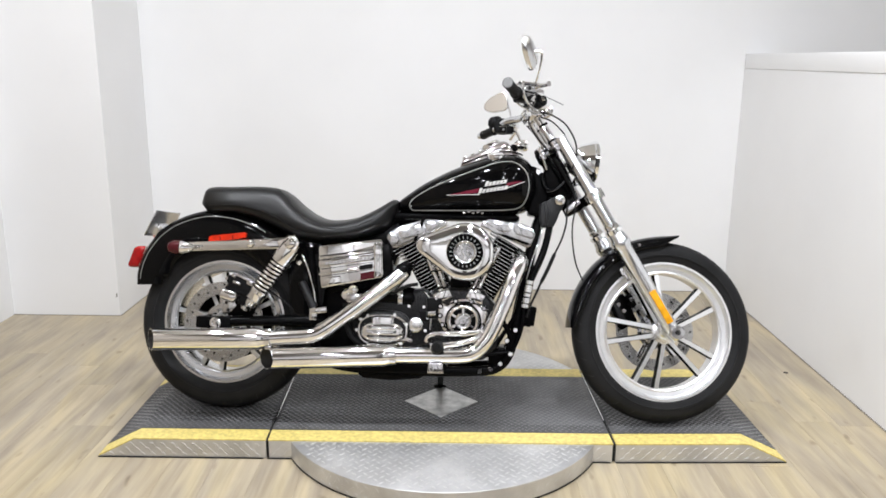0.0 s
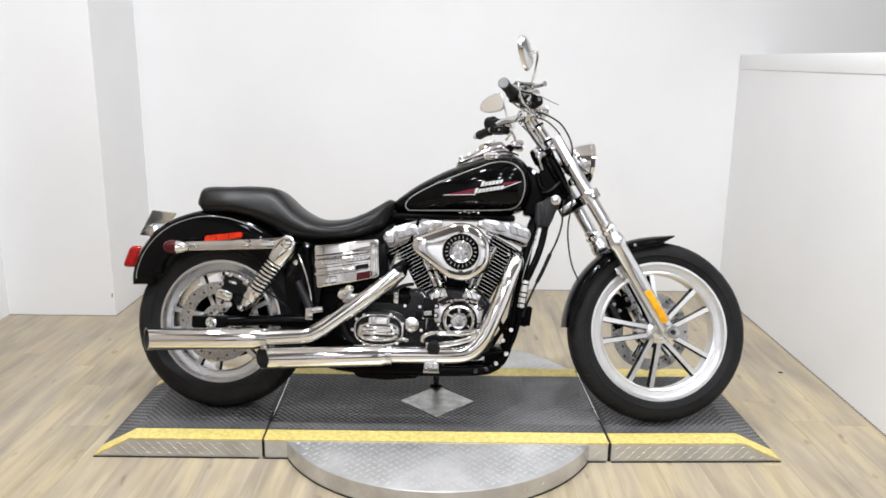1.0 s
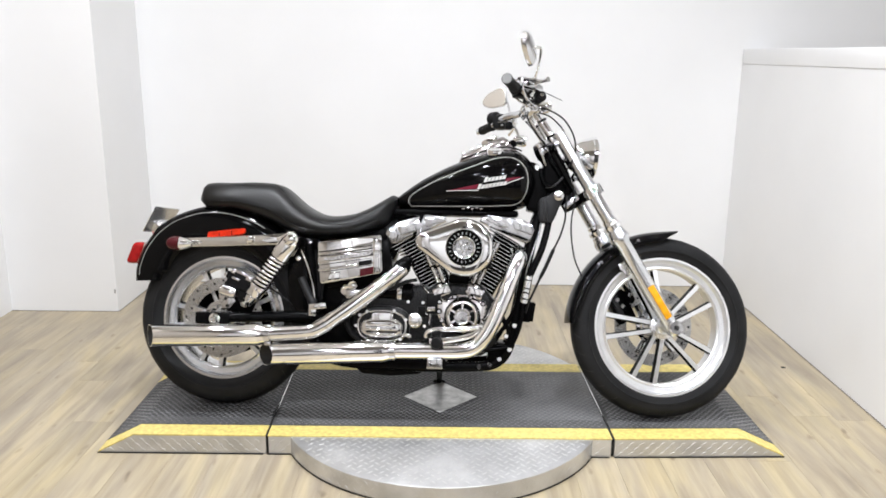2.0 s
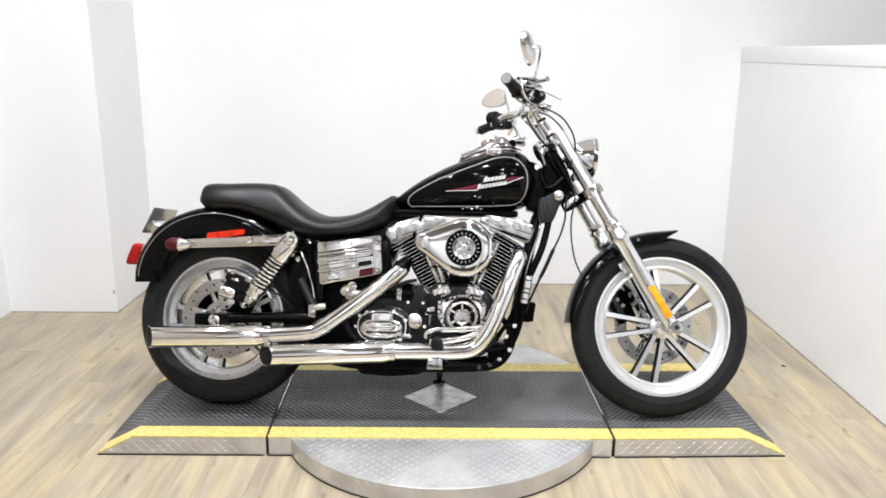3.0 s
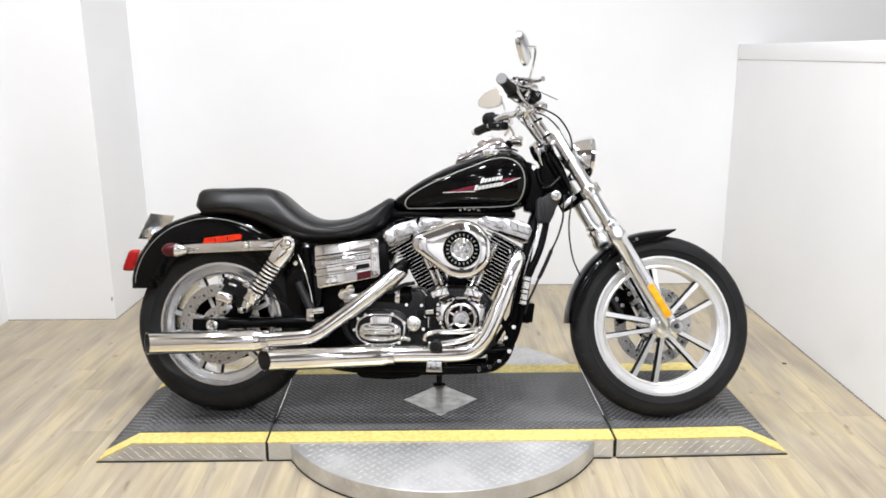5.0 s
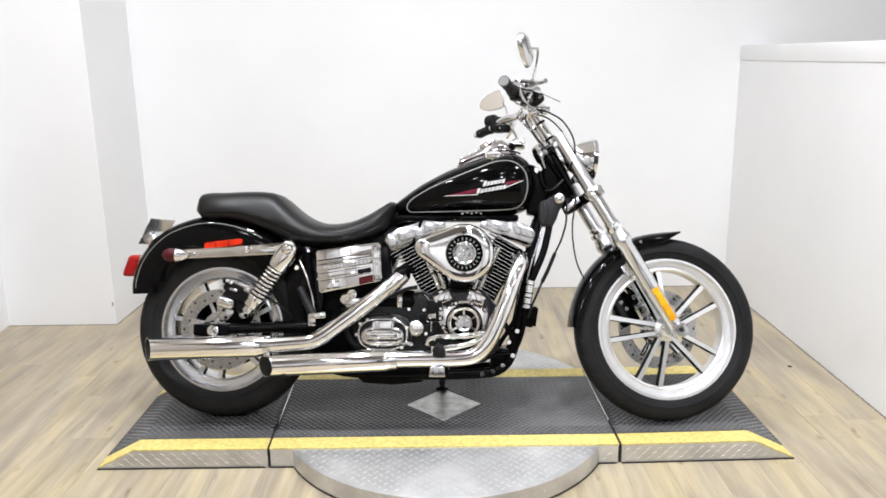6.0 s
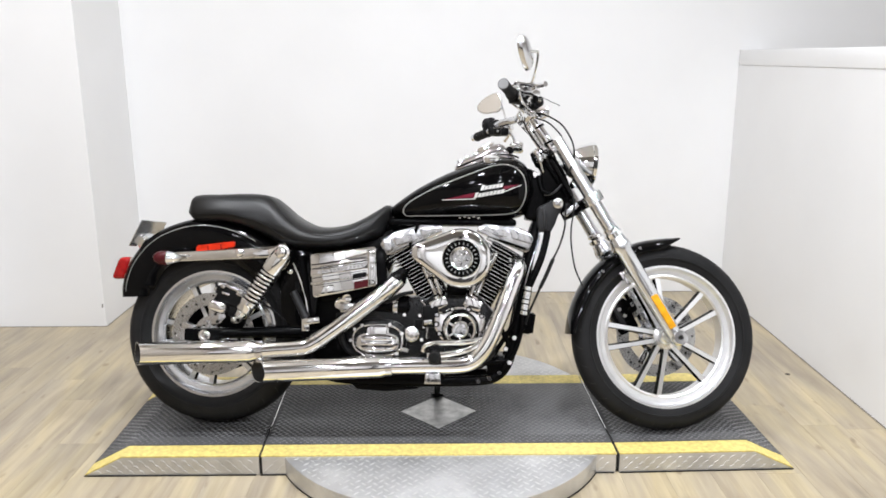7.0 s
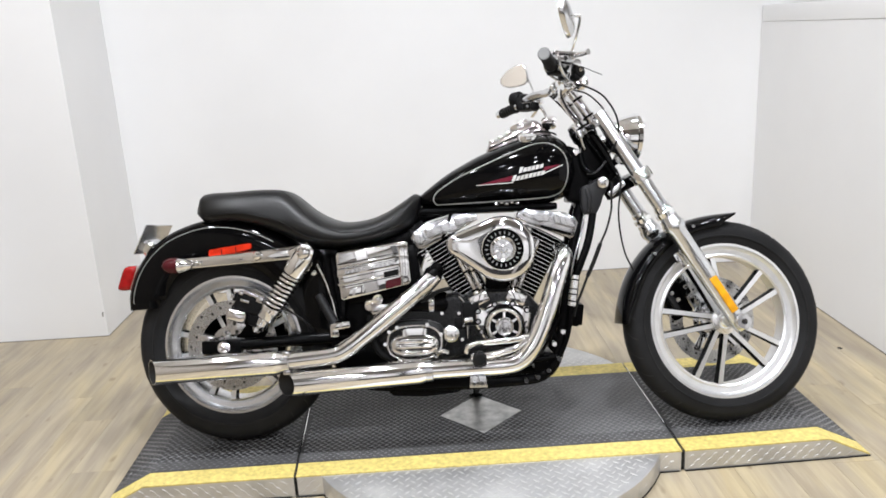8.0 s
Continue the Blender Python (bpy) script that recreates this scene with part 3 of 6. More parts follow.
def wheel(name, c, R, rim_r, hw, rim_hw, m, parent, first, label, metal):
    """A cast wheel: rim with five pairs of spokes, hub, brake disc and tyre, centred at c."""
    M = (m or Matrix()) @ Matrix.Translation(c)
    lip = rim_r
    half = [(lip, -rim_hw), (lip - 0.002, -rim_hw - 0.004), (lip - 0.010, -rim_hw - 0.004), (lip - 0.014, -rim_hw + 0.004), (lip - 0.020, -rim_hw + 0.010),
            (lip - 0.034, -rim_hw + 0.012), (lip - 0.040, -rim_hw + 0.008), (lip - 0.046, -rim_hw + 0.012), (lip - 0.047, 0)]
    prof = half + [(r, -y) for r, y in half[-2::-1]] + [(lip - 0.016, rim_hw * 0.7), (lip - 0.030, 0.0), (lip - 0.016, -rim_hw * 0.7)]
    rim = part(name, lathe(B(), prof, (0, 0, 0), (0, 1, 0), 96, closed=True), metal, parent, label, 30, M)
    part("tyre", tyre_mesh(R, lip - 0.006, hw, rim_hw), TYRE, rim, "black road tyre", 40, M)
    tread_cuts(R, lip - 0.006, hw, 30, rim, "tread_groove", M)
    ri = lip - 0.044
    for k in range(5):
        for sd in (-1, 1):
            a = radians(first + 72 * k)
            p0 = Vector((0.030 * math.cos(a), 0, 0.030 * math.sin(a))) + Vector((-math.sin(a), 0, math.cos(a))) * 0.013 * sd
            a2 = a + sd * 0.2
            p1 = Vector((ri * math.cos(a2), 0, ri * math.sin(a2)))
            d = (p1 - p0).normalized()
            n = Vector((-d.z, 0, d.x))
            bm = B()
            rings = []
            for p, w, yf in ((p0, 0.0095, -0.036), (p0.lerp(p1, 0.5), 0.0085, -0.030), (p1 + d * 0.004, 0.0105, -0.024)):
                rings.append([p + n * w + Vector((0, yf + 0.006, 0)), p + n * w * 0.80 + Vector((0, yf, 0)), p - n * w * 0.80 + Vector((0, yf, 0)), p - n * w + Vector((0, yf + 0.006, 0)),
                              p - n * w * 1.15 + Vector((0, yf + 0.024, 0)), p + n * w * 1.15 + Vector((0, yf + 0.024, 0))])
            loft(bm, rings)
            bm.faces.ensure_lookup_table()
            bmesh.ops.recalc_face_normals(bm, faces=bm.faces)
            bm.normal_update()
            for fc in bm.faces:
                fc.material_index = 0 if fc.normal.y < -0.6 else 1
            part("spoke", bm, [RIM_METAL, SATIN], rim, "", 30, M)
    bm = lathe(B(), [(0, -0.062), (0.020, -0.062), (0.026, -0.056), (0.030, -0.046), (0.044, -0.042), (0.047, -0.036), (0.047, 0.05), (0.035, 0.06), (0, 0.06)], (0, 0, 0), (0, 1, 0), 40)
    part("hub", bm, ALUMINIUM, rim, "", 30, M)
    return rim


def brake_disc(c, y, r, m, parent):
    """A drilled brake disc with its carrier."""
    M = (m or Matrix()) @ Matrix.Translation(c)
    bm = lathe(B(), [(r - 0.044, y - 0.0025), (r, y - 0.0025), (r, y + 0.0025), (r - 0.044, y + 0.0025)], (0, 0, 0), (0, 1, 0), 64, closed=True)
    ob = part("brake_disc", bm, STEEL_DISC, parent, "drilled steel brake disc", 30, M)
    bm = B()
    for k in range(24):
        a = 2 * math.pi * k / 24
        rr = r - (0.011, 0.020, 0.027)[k % 3]
        disc(bm, (rr * math.cos(a), y - 0.0032, rr * math.sin(a)), 0.0042, 0.0065, bev=0.0005, seg=10)
    tagged(part("drill_holes", bm, HOLE, ob, "", 30, M), kind="stuff")
    bm = lathe(B(), [(0.048, y - 0.004), (0.066, y - 0.004), (0.066, y + 0.004), (0.048, y + 0.004)], (0, 0, 0), (0, 1, 0), 40, closed=True)
    for k in range(5):
        a = 2 * math.pi * (k + 0.3) / 5
        box(bm, (0.088 * math.cos(a), y, 0.088 * math.sin(a)), (0.06, 0.006, 0.022), 0.002, (0, -math.degrees(a), 0))
    part("disc_carrier", bm, CHROME_DULL, ob, "", 30, M)
    return ob


FC, RC = Vector((0.791, 0, 0.326)), Vector((-0.800, 0, 0.321))
fw = wheel("front_wheel", FC, 0.3265, 0.2515, 0.049, 0.038, STEER, moto, 180, "front cast wheel with five pairs of silver spokes", RIM_METAL)
rw = wheel("rear_wheel", RC, 0.3215, 0.2265, 0.078, 0.058, None, moto, 108, "rear cast wheel with polished lip", POLISHED)
brake_disc(FC, 0.062, 0.146, STEER, fw)
brake_disc(RC, -0.072, 0.146, None, rw)
part("belt_pulley", lathe(B(), [(0.03, 0.062), (0.140, 0.066), (0.146, 0.062), (0.146, 0.094), (0.03, 0.098)], RC, (0, 1, 0), 60, closed=True), SATIN, rw, "black belt pulley")


def fender(path, section, th):
    """A mudguard: path of (x, z) with outward direction from its centre; section of (y, drop)."""
    rings = []
    for (x, z, nx, nz, scale) in path:
        out = [(x - nx * d * scale, y, z - nz * d * scale) for y, d in section]
        inn = [(x - nx * (d * scale + th), y * (1 - th / 0.09), z - nz * (d * scale + th)) for y, d in reversed(section)]
        rings.append(out + inn)
    return loft(B(), rings)


# front mudguard
sec = [(-0.061, 0.040), (-0.063, 0.030), (-0.060, 0.020), (-0.050, 0.011), (-0.036, 0.005), (-0.016, 0.001), (0.016, 0.001), (0.036, 0.005), (0.050, 0.011), (0.060, 0.020), (0.063, 0.030), (0.061, 0.040)]
pth = []
for k in range(41):
    a = radians(179 - 97 * k / 40)
    e = min(1.0, 0.42 + 0.09 * k, 0.16 + 0.20 * (40 - k))
    r = 0.345 + 0.008 * max(0, (k - 32) / 8) ** 2
    pth.append((FC.x + r * math.cos(a), FC.z + r * math.sin(a), math.cos(a), math.sin(a), e))
ff = part("front_mudguard", fender(pth, sec, 0.003), PAINT, moto, "glossy black front mudguard", 45, STEER)
for a in (108, 122, 136):
    bm = B()
    bolt(bm, (FC.x + 0.322 * math.cos(radians(a)), -0.066, FC.z + 0.322 * math.sin(radians(a))), 0.006, 0.005)
    part("mudguard_bolt", bm, CHROME_DULL, ff, "", 40, STEER)
bm = box(B(), (0.634, -0.075, 0.536), (0.030, 0.012, 0.034), 0.005, (0, -25, 0))
box(bm, (0.646, -0.076, 0.520), (0.022, 0.012, 0.034), 0.004, (0, -31, 0))
part("mudguard_bracket", bm, CHROME_DULL, ff, "chrome bracket", 40, STEER)
bm = B()
bolt(bm, (0.634, -0.081, 0.536), 0.007, 0.006)
part("bracket_bolt", bm, CHROME, ff, "", 40, STEER)

# rear mudguard
crown = [(-1.132, 0.448), (-1.132, 0.500), (-1.108, 0.572), (-1.064, 0.636), (-1.004, 0.686), (-0.935, 0.716), (-0.860, 0.732), (-0.770, 0.727), (-0.680, 0.700), (-0.600, 0.655), (-0.540, 0.600)]
sp_ = spline([(x, 0, z) for x, z in crown], 5)
pth = []
for i, q in enumerate(sp_):
    t = (sp_[min(i + 1, len(sp_) - 1)] - sp_[max(i - 1, 0)]).normalized()
    nrm = Vector((-t.z, 0, t.x))
    sc = 1.0 if i > 6 else 0.80 + 0.2 * i / 6
    pth.append((q.x, q.z, nrm.x, nrm.z, sc))
sec = [(-0.098, 0.130), (-0.102, 0.090), (-0.102, 0.050), (-0.096, 0.022), (-0.078, 0.007), (-0.045, 0.001), (0, 0.0), (0.045, 0.001), (0.078, 0.007), (0.096, 0.022), (0.102, 0.050), (0.102, 0.090), (0.098, 0.130)]
rf = part("rear_mudguard", fender(pth, sec, 0.003), PAINT, moto, "glossy black rear mudguard with silver pinstripe", 45)
bm = B()
for y in (-0.0975, 0.0975):
    line = [(x - nx * 0.029, y * 1.012, z - nz * 0.029) for x, z, nx, nz, s in pth[2:44]]
    tube(bm, line, 0.0014, 6)
part("pinstripe", bm, SILVER_LINE, rf, "thin silver pinstripe", 60)
bm = B()
plate(bm, [(-0.852, 0.611), (-0.850, 0.629), (-0.845, 0.633), (-0.720, 0.648), (-0.713, 0.645), (-0.713, 0.633), (-0.718, 0.628), (-0.845, 0.608)], -0.112, -0.100, 0.002, 1)
refl = part("side_reflector", bm, RED_REFL, rf, "long red side reflector")
for x, z in ((-0.808, 0.6245), (-0.762, 0.630)):
    part("reflector_rib", box(B(), (x, -0.1118, z), (0.003, 0.002, 0.016), 0, (0, -7, 0)), RED_DARK, refl)

# tail lamp, plate and bracket
def sheared_box(c, size, bev, k):
    bm = box(B(), (0, 0, 0), size, bev, None, 4)
    for vtx in bm.verts:
        vtx.co.x += k * vtx.co.z
    bmesh.ops.translate(bm, vec=c, verts=bm.verts)
    return bm


tl = part("tail_lamp", sheared_box((-1.143, 0, 0.551), (0.050, 0.115, 0.080), 0.019, 0.36), RED_LENS, moto, "red tail lamp lens in a chrome housing")
part("housing", sheared_box((-1.110, 0, 0.554), (0.036, 0.106, 0.078), 0.012, 0.36), CHROME, tl, "chrome housing")
bm = box(B(), (-1.070, 0, 0.676), (0.004, 0.178, 0.105), 0.0018, (0, 27, -6), 1)
pl = part("licence_plate", bm, PLATE_GREY, moto, "bare metal plate back in a chrome bracket")
bm = box(B(), (-1.074, 0.0, 0.648), (0.050, 0.085, 0.050), 0.012, (0, 40, -10), 1)
part("plate_bracket", bm, CHROME, pl, "chrome bracket")

# mudguard struts, turn signals
for sd in (-1, 1):
    bm = plate(B(), [(-0.955, 0.580), (-0.958, 0.598), (-0.945, 0.607), (-0.60, 0.630), (-0.548, 0.636), (-0.528, 0.628), (-0.524, 0.610), (-0.545, 0.594), (-0.60, 0.590), (-0.935, 0.574)],
               sd * 0.108, sd * 0.130, 0.006)
    st = part("mudguard_strut", bm, CHROME, moto, "polished chrome mudguard strut")
    part("strut_step", plate(B(), [(-0.735, 0.590), (-0.735, 0.619), (-0.60, 0.6265), (-0.552, 0.630), (-0.534, 0.624), (-0.531, 0.612), (-0.548, 0.599), (-0.60, 0.595)], sd * 0.126, sd * 0.1345, 0.003), CHROME, st)
    for x, z in ((-0.688, 0.608),):
        part("strut_bolt", lathe(B(), [(0.0155, 0), (0.0155, 0.005), (0.012, 0.010), (0.005, 0.0125), (0, 0.013)], (x, sd * 0.134, z), (0, sd, 0), 20), CHROME, st)
    c = Vector((-0.935, sd * 0.160, 0.588))
    bm = lathe(B(), [(0, 0.05), (0.010, 0.046), (0.018, 0.030), (0.0235, 0.008), (0.0245, -0.012), (0.023, -0.014)], c, (1, 0, 0), 28)
    lathe(bm, [(0.008, 0), (0.008, 0.03)], c + Vector((0, -sd * 0.028, 0)), (0, sd, 0), 12)
    ts = part("turn_signal", bm, CHROME, moto, "chrome bullet turn signal with smoked red lens")
    bm = lathe(B(), [(0.0248, 0.004), (0.0250, -0.014), (0.0245, -0.024), (0.019, -0.038), (0.010, -0.045), (0, -0.047)], c, (1, 0, 0), 28)
    part("lens", bm, RED_DARK, ts, "smoked red lens")

# seat
TOP = [(-0.895, 0.782), (-0.888, 0.804), (-0.865, 0.816), (-0.78, 0.818), (-0.70, 0.821), (-0.64, 0.819), (-0.60, 0.810), (-0.565, 0.786), (-0.525, 0.751), (-0.47, 0.718), (-0.41, 0.703), (-0.33, 0.711), (-0.27, 0.736), (-0.22, 0.767), (-0.19, 0.785), (-0.172, 0.779)]
BOT = [(-0.895, 0.742), (-0.86, 0.714), (-0.757, 0.714), (-0.656, 0.686), (-0.595, 0.656), (-0.555, 0.632), (-0.494, 0.618), (-0.414, 0.618), (-0.335, 0.626), (-0.256, 0.648), (-0.20, 0.676), (-0.172, 0.735)]
WID = [(-0.895, 0.070), (-0.875, 0.100), (-0.80, 0.122), (-0.70, 0.128), (-0.60, 0.130), (-0.52, 0.145), (-0.43, 0.165), (-0.35, 0.165), (-0.28, 0.140), (-0.22, 0.108), (-0.172, 0.055)]


def loft_sections(xs, section):
    return [section(x) for x in xs]


def seat_lean(x, up):
    """The saddle's flanks lean in towards the top, most of all on the passenger pad."""
    k = 0.20 + 0.14 * max(0.0, min(1.0, (-0.50 - x) / 0.10))
    return 1.10 - k * up


def seat_ring(x, n=40):
    zt, zb, w = interp(TOP, x), interp(BOT, x), interp(WID, x)
    ring = []
    for k in range(n):
        a = 2 * math.pi * k / n
        c, s = math.cos(a), math.sin(a)
        square = 1.2 * max(0.0, min(1.0, (-0.56 - x) / 0.06))
        y = w * math.copysign(abs(c) ** (2 / (2.7 + square)), c)
        e = 2 / (2.6 + square if s > 0 else 2.5)
        z = (zt + zb) / 2 + (zt - zb) / 2 * math.copysign(abs(s) ** e, s)
        y *= seat_lean(x, (z - zb) / (zt - zb))
        ring.append((x, y, z))
    return ring


xs = [-0.895 + 0.723 * k / 72 for k in range(73)]
seat = part("seat", loft(B(), loft_sections(xs, seat_ring)), LEATHER, moto, "two-up black vinyl saddle with raised passenger pad", 50)
bm = B()
for sd in (-1, 1):
    piping = []
    for k in range(4, 69):
        x = xs[k]
        zt, zb, w = interp(TOP, x), interp(BOT, x), interp(WID, x)
        piping.append((x, sd * w * 0.995 * seat_lean(x, 0.3), zb + (zt - zb) * 0.30))
    tube(bm, piping, 0.0016, 6)
crease = [(-0.625, 0.98), (-0.58, 0.90), (-0.53, 0.80), (-0.47, 0.68), (-0.40, 0.58), (-0.33, 0.54), (-0.27, 0.58), (-0.22, 0.70)]
for sd in (-1, 1):
    line = []
    for k in range(41):
        x = -0.625 + 0.405 * k / 40
        zt, zb, w = interp(TOP, x), interp(BOT, x), interp(WID, x)
        zr = 2 * interp(crease, x) - 1
        square = 1.2 * max(0.0, min(1.0, (-0.56 - x) / 0.06))
        sn = abs(zr) ** ((2.6 + square) / 2)
        line.append((x, sd * (w * max(0.0, 1 - sn * sn) ** (1 / (2.7 + square)) * seat_lean(x, interp(crease, x)) + 0.0002), zb + (zt - zb) * interp(crease, x)))
    tube(bm, line, 0.0014, 6)
part("seam", bm, LEATHER, seat, "stitched side seam", 60)

# fuel tank
TT = [(-0.185, 0.768), (-0.15, 0.796), (-0.086, 0.841), (-0.02, 0.877), (0.034, 0.902), (0.154, 0.945), (0.234, 0.957), (0.284, 0.942), (0.314, 0.908), (0.332, 0.845)]
TB = [(-0.185, 0.745), (-0.12, 0.736), (0.035, 0.732), (0.20, 0.732), (0.285, 0.745), (0.315, 0.775), (0.331, 0.82)]
TW = [(-0.185, 0.030), (-0.15, 0.058), (-0.086, 0.088), (0.0, 0.118), (0.10, 0.142), (0.20, 0.152), (0.27, 0.142), (0.31, 0.112), (0.331, 0.060)]
TE = 2.5


def tank_side(x, z, off=0.0):
    """The near side of the tank at (x, z), moved outwards by off."""
    zt, zb, w = interp(TT, x), interp(TB, x), interp(TW, x)
    q = min(0.999, abs((z - (zt + zb) / 2) / ((zt - zb) / 2)))
    return Vector((x, -(w * (1 - q**TE) ** (1 / TE) + off), z))


def tank_ring(x, n=48):
    zt, zb, w = interp(TT, x), interp(TB, x), interp(TW, x)
    ring = []
    for k in range(n):
        a = 2 * math.pi * k / n
        c, s = math.cos(a), math.sin(a)
        ring.append((x, w * math.copysign(abs(c) ** (2 / TE), c), (zt + zb) / 2 + (zt - zb) / 2 * math.copysign(abs(s) ** (2 / TE), s)))
    return ring


xs = [-0.185 + 0.516 * (0.5 - 0.5 * math.cos(math.pi * (0.10 + 0.90 * k / 60))) for k in range(61)]
tank = part("fuel_tank", loft(B(), loft_sections(xs, tank_ring)), PAINT, moto, "glossy black teardrop fuel tank with silver pinstripe", 60)
stripe = [(-0.118, 0.744), (-0.128, 0.760), (-0.112, 0.786), (-0.05, 0.822), (0.035, 0.858), (0.12, 0.890), (0.19, 0.914), (0.245, 0.914), (0.285, 0.884), (0.298, 0.835), (0.288, 0.785), (0.262, 0.757), (0.20, 0.748), (0.05, 0.745), (-0.06, 0.744)]
ring = spline([(x, 0, z) for x, z in stripe + stripe[:1]], 6)[:-1]
bm = tube(B(), [tank_side(q.x, q.z, 0.0004) for q in ring], 0.0023, 6, closed=True)
part("pinstripe", bm, SILVER_LINE, tank, "thin silver pinstripe", 60)


def decal(bm, quad, off, nu=6, nv=2):
    """A thin sheet on the tank's near side between four corners of (x, z)."""
    a, b, c, d = quad
    grid = []
    for j in range(nv + 1):
        row = []
        for i in range(nu + 1):
            u, v = i / nu, j / nv
            x = (a[0] * (1 - u) + b[0] * u) * (1 - v) + (d[0] * (1 - u) + c[0] * u) * v
            z = (a[1] * (1 - u) + b[1] * u) * (1 - v) + (d[1] * (1 - u) + c[1] * u) * v
            row.append(bm.verts.new(tank_side(x, z, off)))
        grid.append(row)
    for j in range(nv):
        for i in range(nu):
            bm.faces.new((grid[j][i], grid[j][i + 1], grid[j + 1][i + 1], grid[j + 1][i]))


bm = B()
decal(bm, [(0.015, 0.796), (0.118, 0.803), (0.126, 0.820), (0.016, 0.797)], 0.0008)
part("emblem_spear", bm, PINK_RED, tank, "dark pink-red spear decal", 60)
bm = B()
decal(bm, [(0.215, 0.826), (0.272, 0.846), (0.271, 0.848), (0.222, 0.841)], 0.0008)
part("emblem_spear", bm, PINK_RED, tank, "dark pink-red spear decal", 60)
bm = B()
decal(bm, [(0.010, 0.7945), (0.125, 0.797), (0.125, 0.800), (0.010, 0.7965)], 0.0012)
decal(bm, [(0.215, 0.818), (0.282, 0.8455), (0.282, 0.848), (0.217, 0.822)], 0.0012)
for x0, z0, n in ((0.142, 0.826, 6), (0.120, 0.801, 8)):
    for k in range(n):
        x, z = x0 + 0.0128 * k, z0 + 0.0022 * k
        hh = 0.020 if k == 0 else 0.0148
        decal(bm, [(x, z), (x + 0.0106, z + 0.0017), (x + 0.0106 + 0.3 * hh, z + hh), (x + 0.3 * hh, z + hh - 0.0017)], 0.0014, 2, 2)
part("emblem_bars", bm, WHITE_PRINT, tank, "white emblem drawn as plain bars", 60)
bm = B()
for k in range(5):
    x = 0.072 + 0.016 * k
    box(bm, (x, -0.112, 0.735 + 0.004 * (k % 2)), (0.010, 0.006, 0.006), 0.002)
part("tank_badge", bm, CHROME, tank, "tiny chrome badge")

# console, gauge and filler cap on the tank
CON = [(0.050, 0.916), (0.060, 0.938), (0.093, 0.954), (0.134, 0.974), (0.174, 0.994), (0.205, 1.006), (0.225, 0.998), (0.265, 0.955), (0.298, 0.925)]


def console_ring(x, n=24):
    zt, zb = interp(CON, x), interp(TT, x) - 0.03
    w = 0.058 * math.sin(math.pi * min(1, max(0.12, (x + 0.01) / 0.34))) ** 0.5
    return [(x, w * math.copysign(abs(math.cos(a)) ** 0.75, math.cos(a)), (zt + zb) / 2 + (zt - zb) / 2 * math.copysign(abs(math.sin(a)) ** 0.75, math.sin(a))) for a in (2 * math.pi * k / n for k in range(n))]


xs = [0.050 + 0.248 * k / 28 for k in range(29)]
con = part("tank_console", loft(B(), loft_sections(xs, console_ring)), CONSOLE, moto, "chrome tank console", 50)
bm = lathe(B(), [(0.0, 0.012), (0.030, 0.014), (0.035, 0.012), (0.038, 0.004), (0.036, -0.01), (0, -0.01)], (0.160, -0.005, 0.986), (-0.42, 0, 0.90), 32)
part("speedometer_bezel", bm, CHROME, con, "round chrome gauge bezel")
for x in (0.068, 0.096, 0.124):
    part("console_lamp", lathe(B(), [(0.010, -0.006), (0.010, 0.004), (0.007, 0.008), (0, 0.009)], (x, -0.020, interp(CON, x) - 0.004), (-0.35, -0.15, 0.93), 18), CHROME_DULL, con, "small round indicator on the console")
part("console_gasket", tube(B(), [(x, -0.0565 * math.sin(math.pi * min(1, max(0.12, (x + 0.01) / 0.34))) ** 0.5, interp(TT, x) + 0.006) for x in [0.058 + 0.0115 * k for k in range(20)]], 0.0032, 8), RUBBER, con, "black rubber edge under the console", 60)
part("ignition_switch", lathe(B(), [(0.015, -0.004), (0.015, 0.004), (0.012, 0.008), (0.006, 0.009), (0.005, 0.006), (0, 0.006)], (0.245, -0.030, 0.980), (0.45, -0.6, 0.65), 20), SATIN, con, "black ignition switch")
for y, x in ((-0.085, 0.180), (0.085, 0.180)):
    bm = lathe(B(), [(0.029, -0.01), (0.031, 0.008), (0.028, 0.013), (0.014, 0.016), (0, 0.0165)], (x, y, interp(TT, x) - 0.012), (0, math.copysign(0.35, y), 0.94), 28)
    part("filler_cap", bm, CHROME, con, "round chrome filler cap")

# ---- front end, turned with the steering
U = Vector((-0.520, 0, 0.854))
AX = Vector((0.803, 0, 0.322))


def on_fork(s, y, fwd=0.0):
    return AX + U * s + Vector((U.z, 0, -U.x)) * fwd + Vector((0, y, 0))


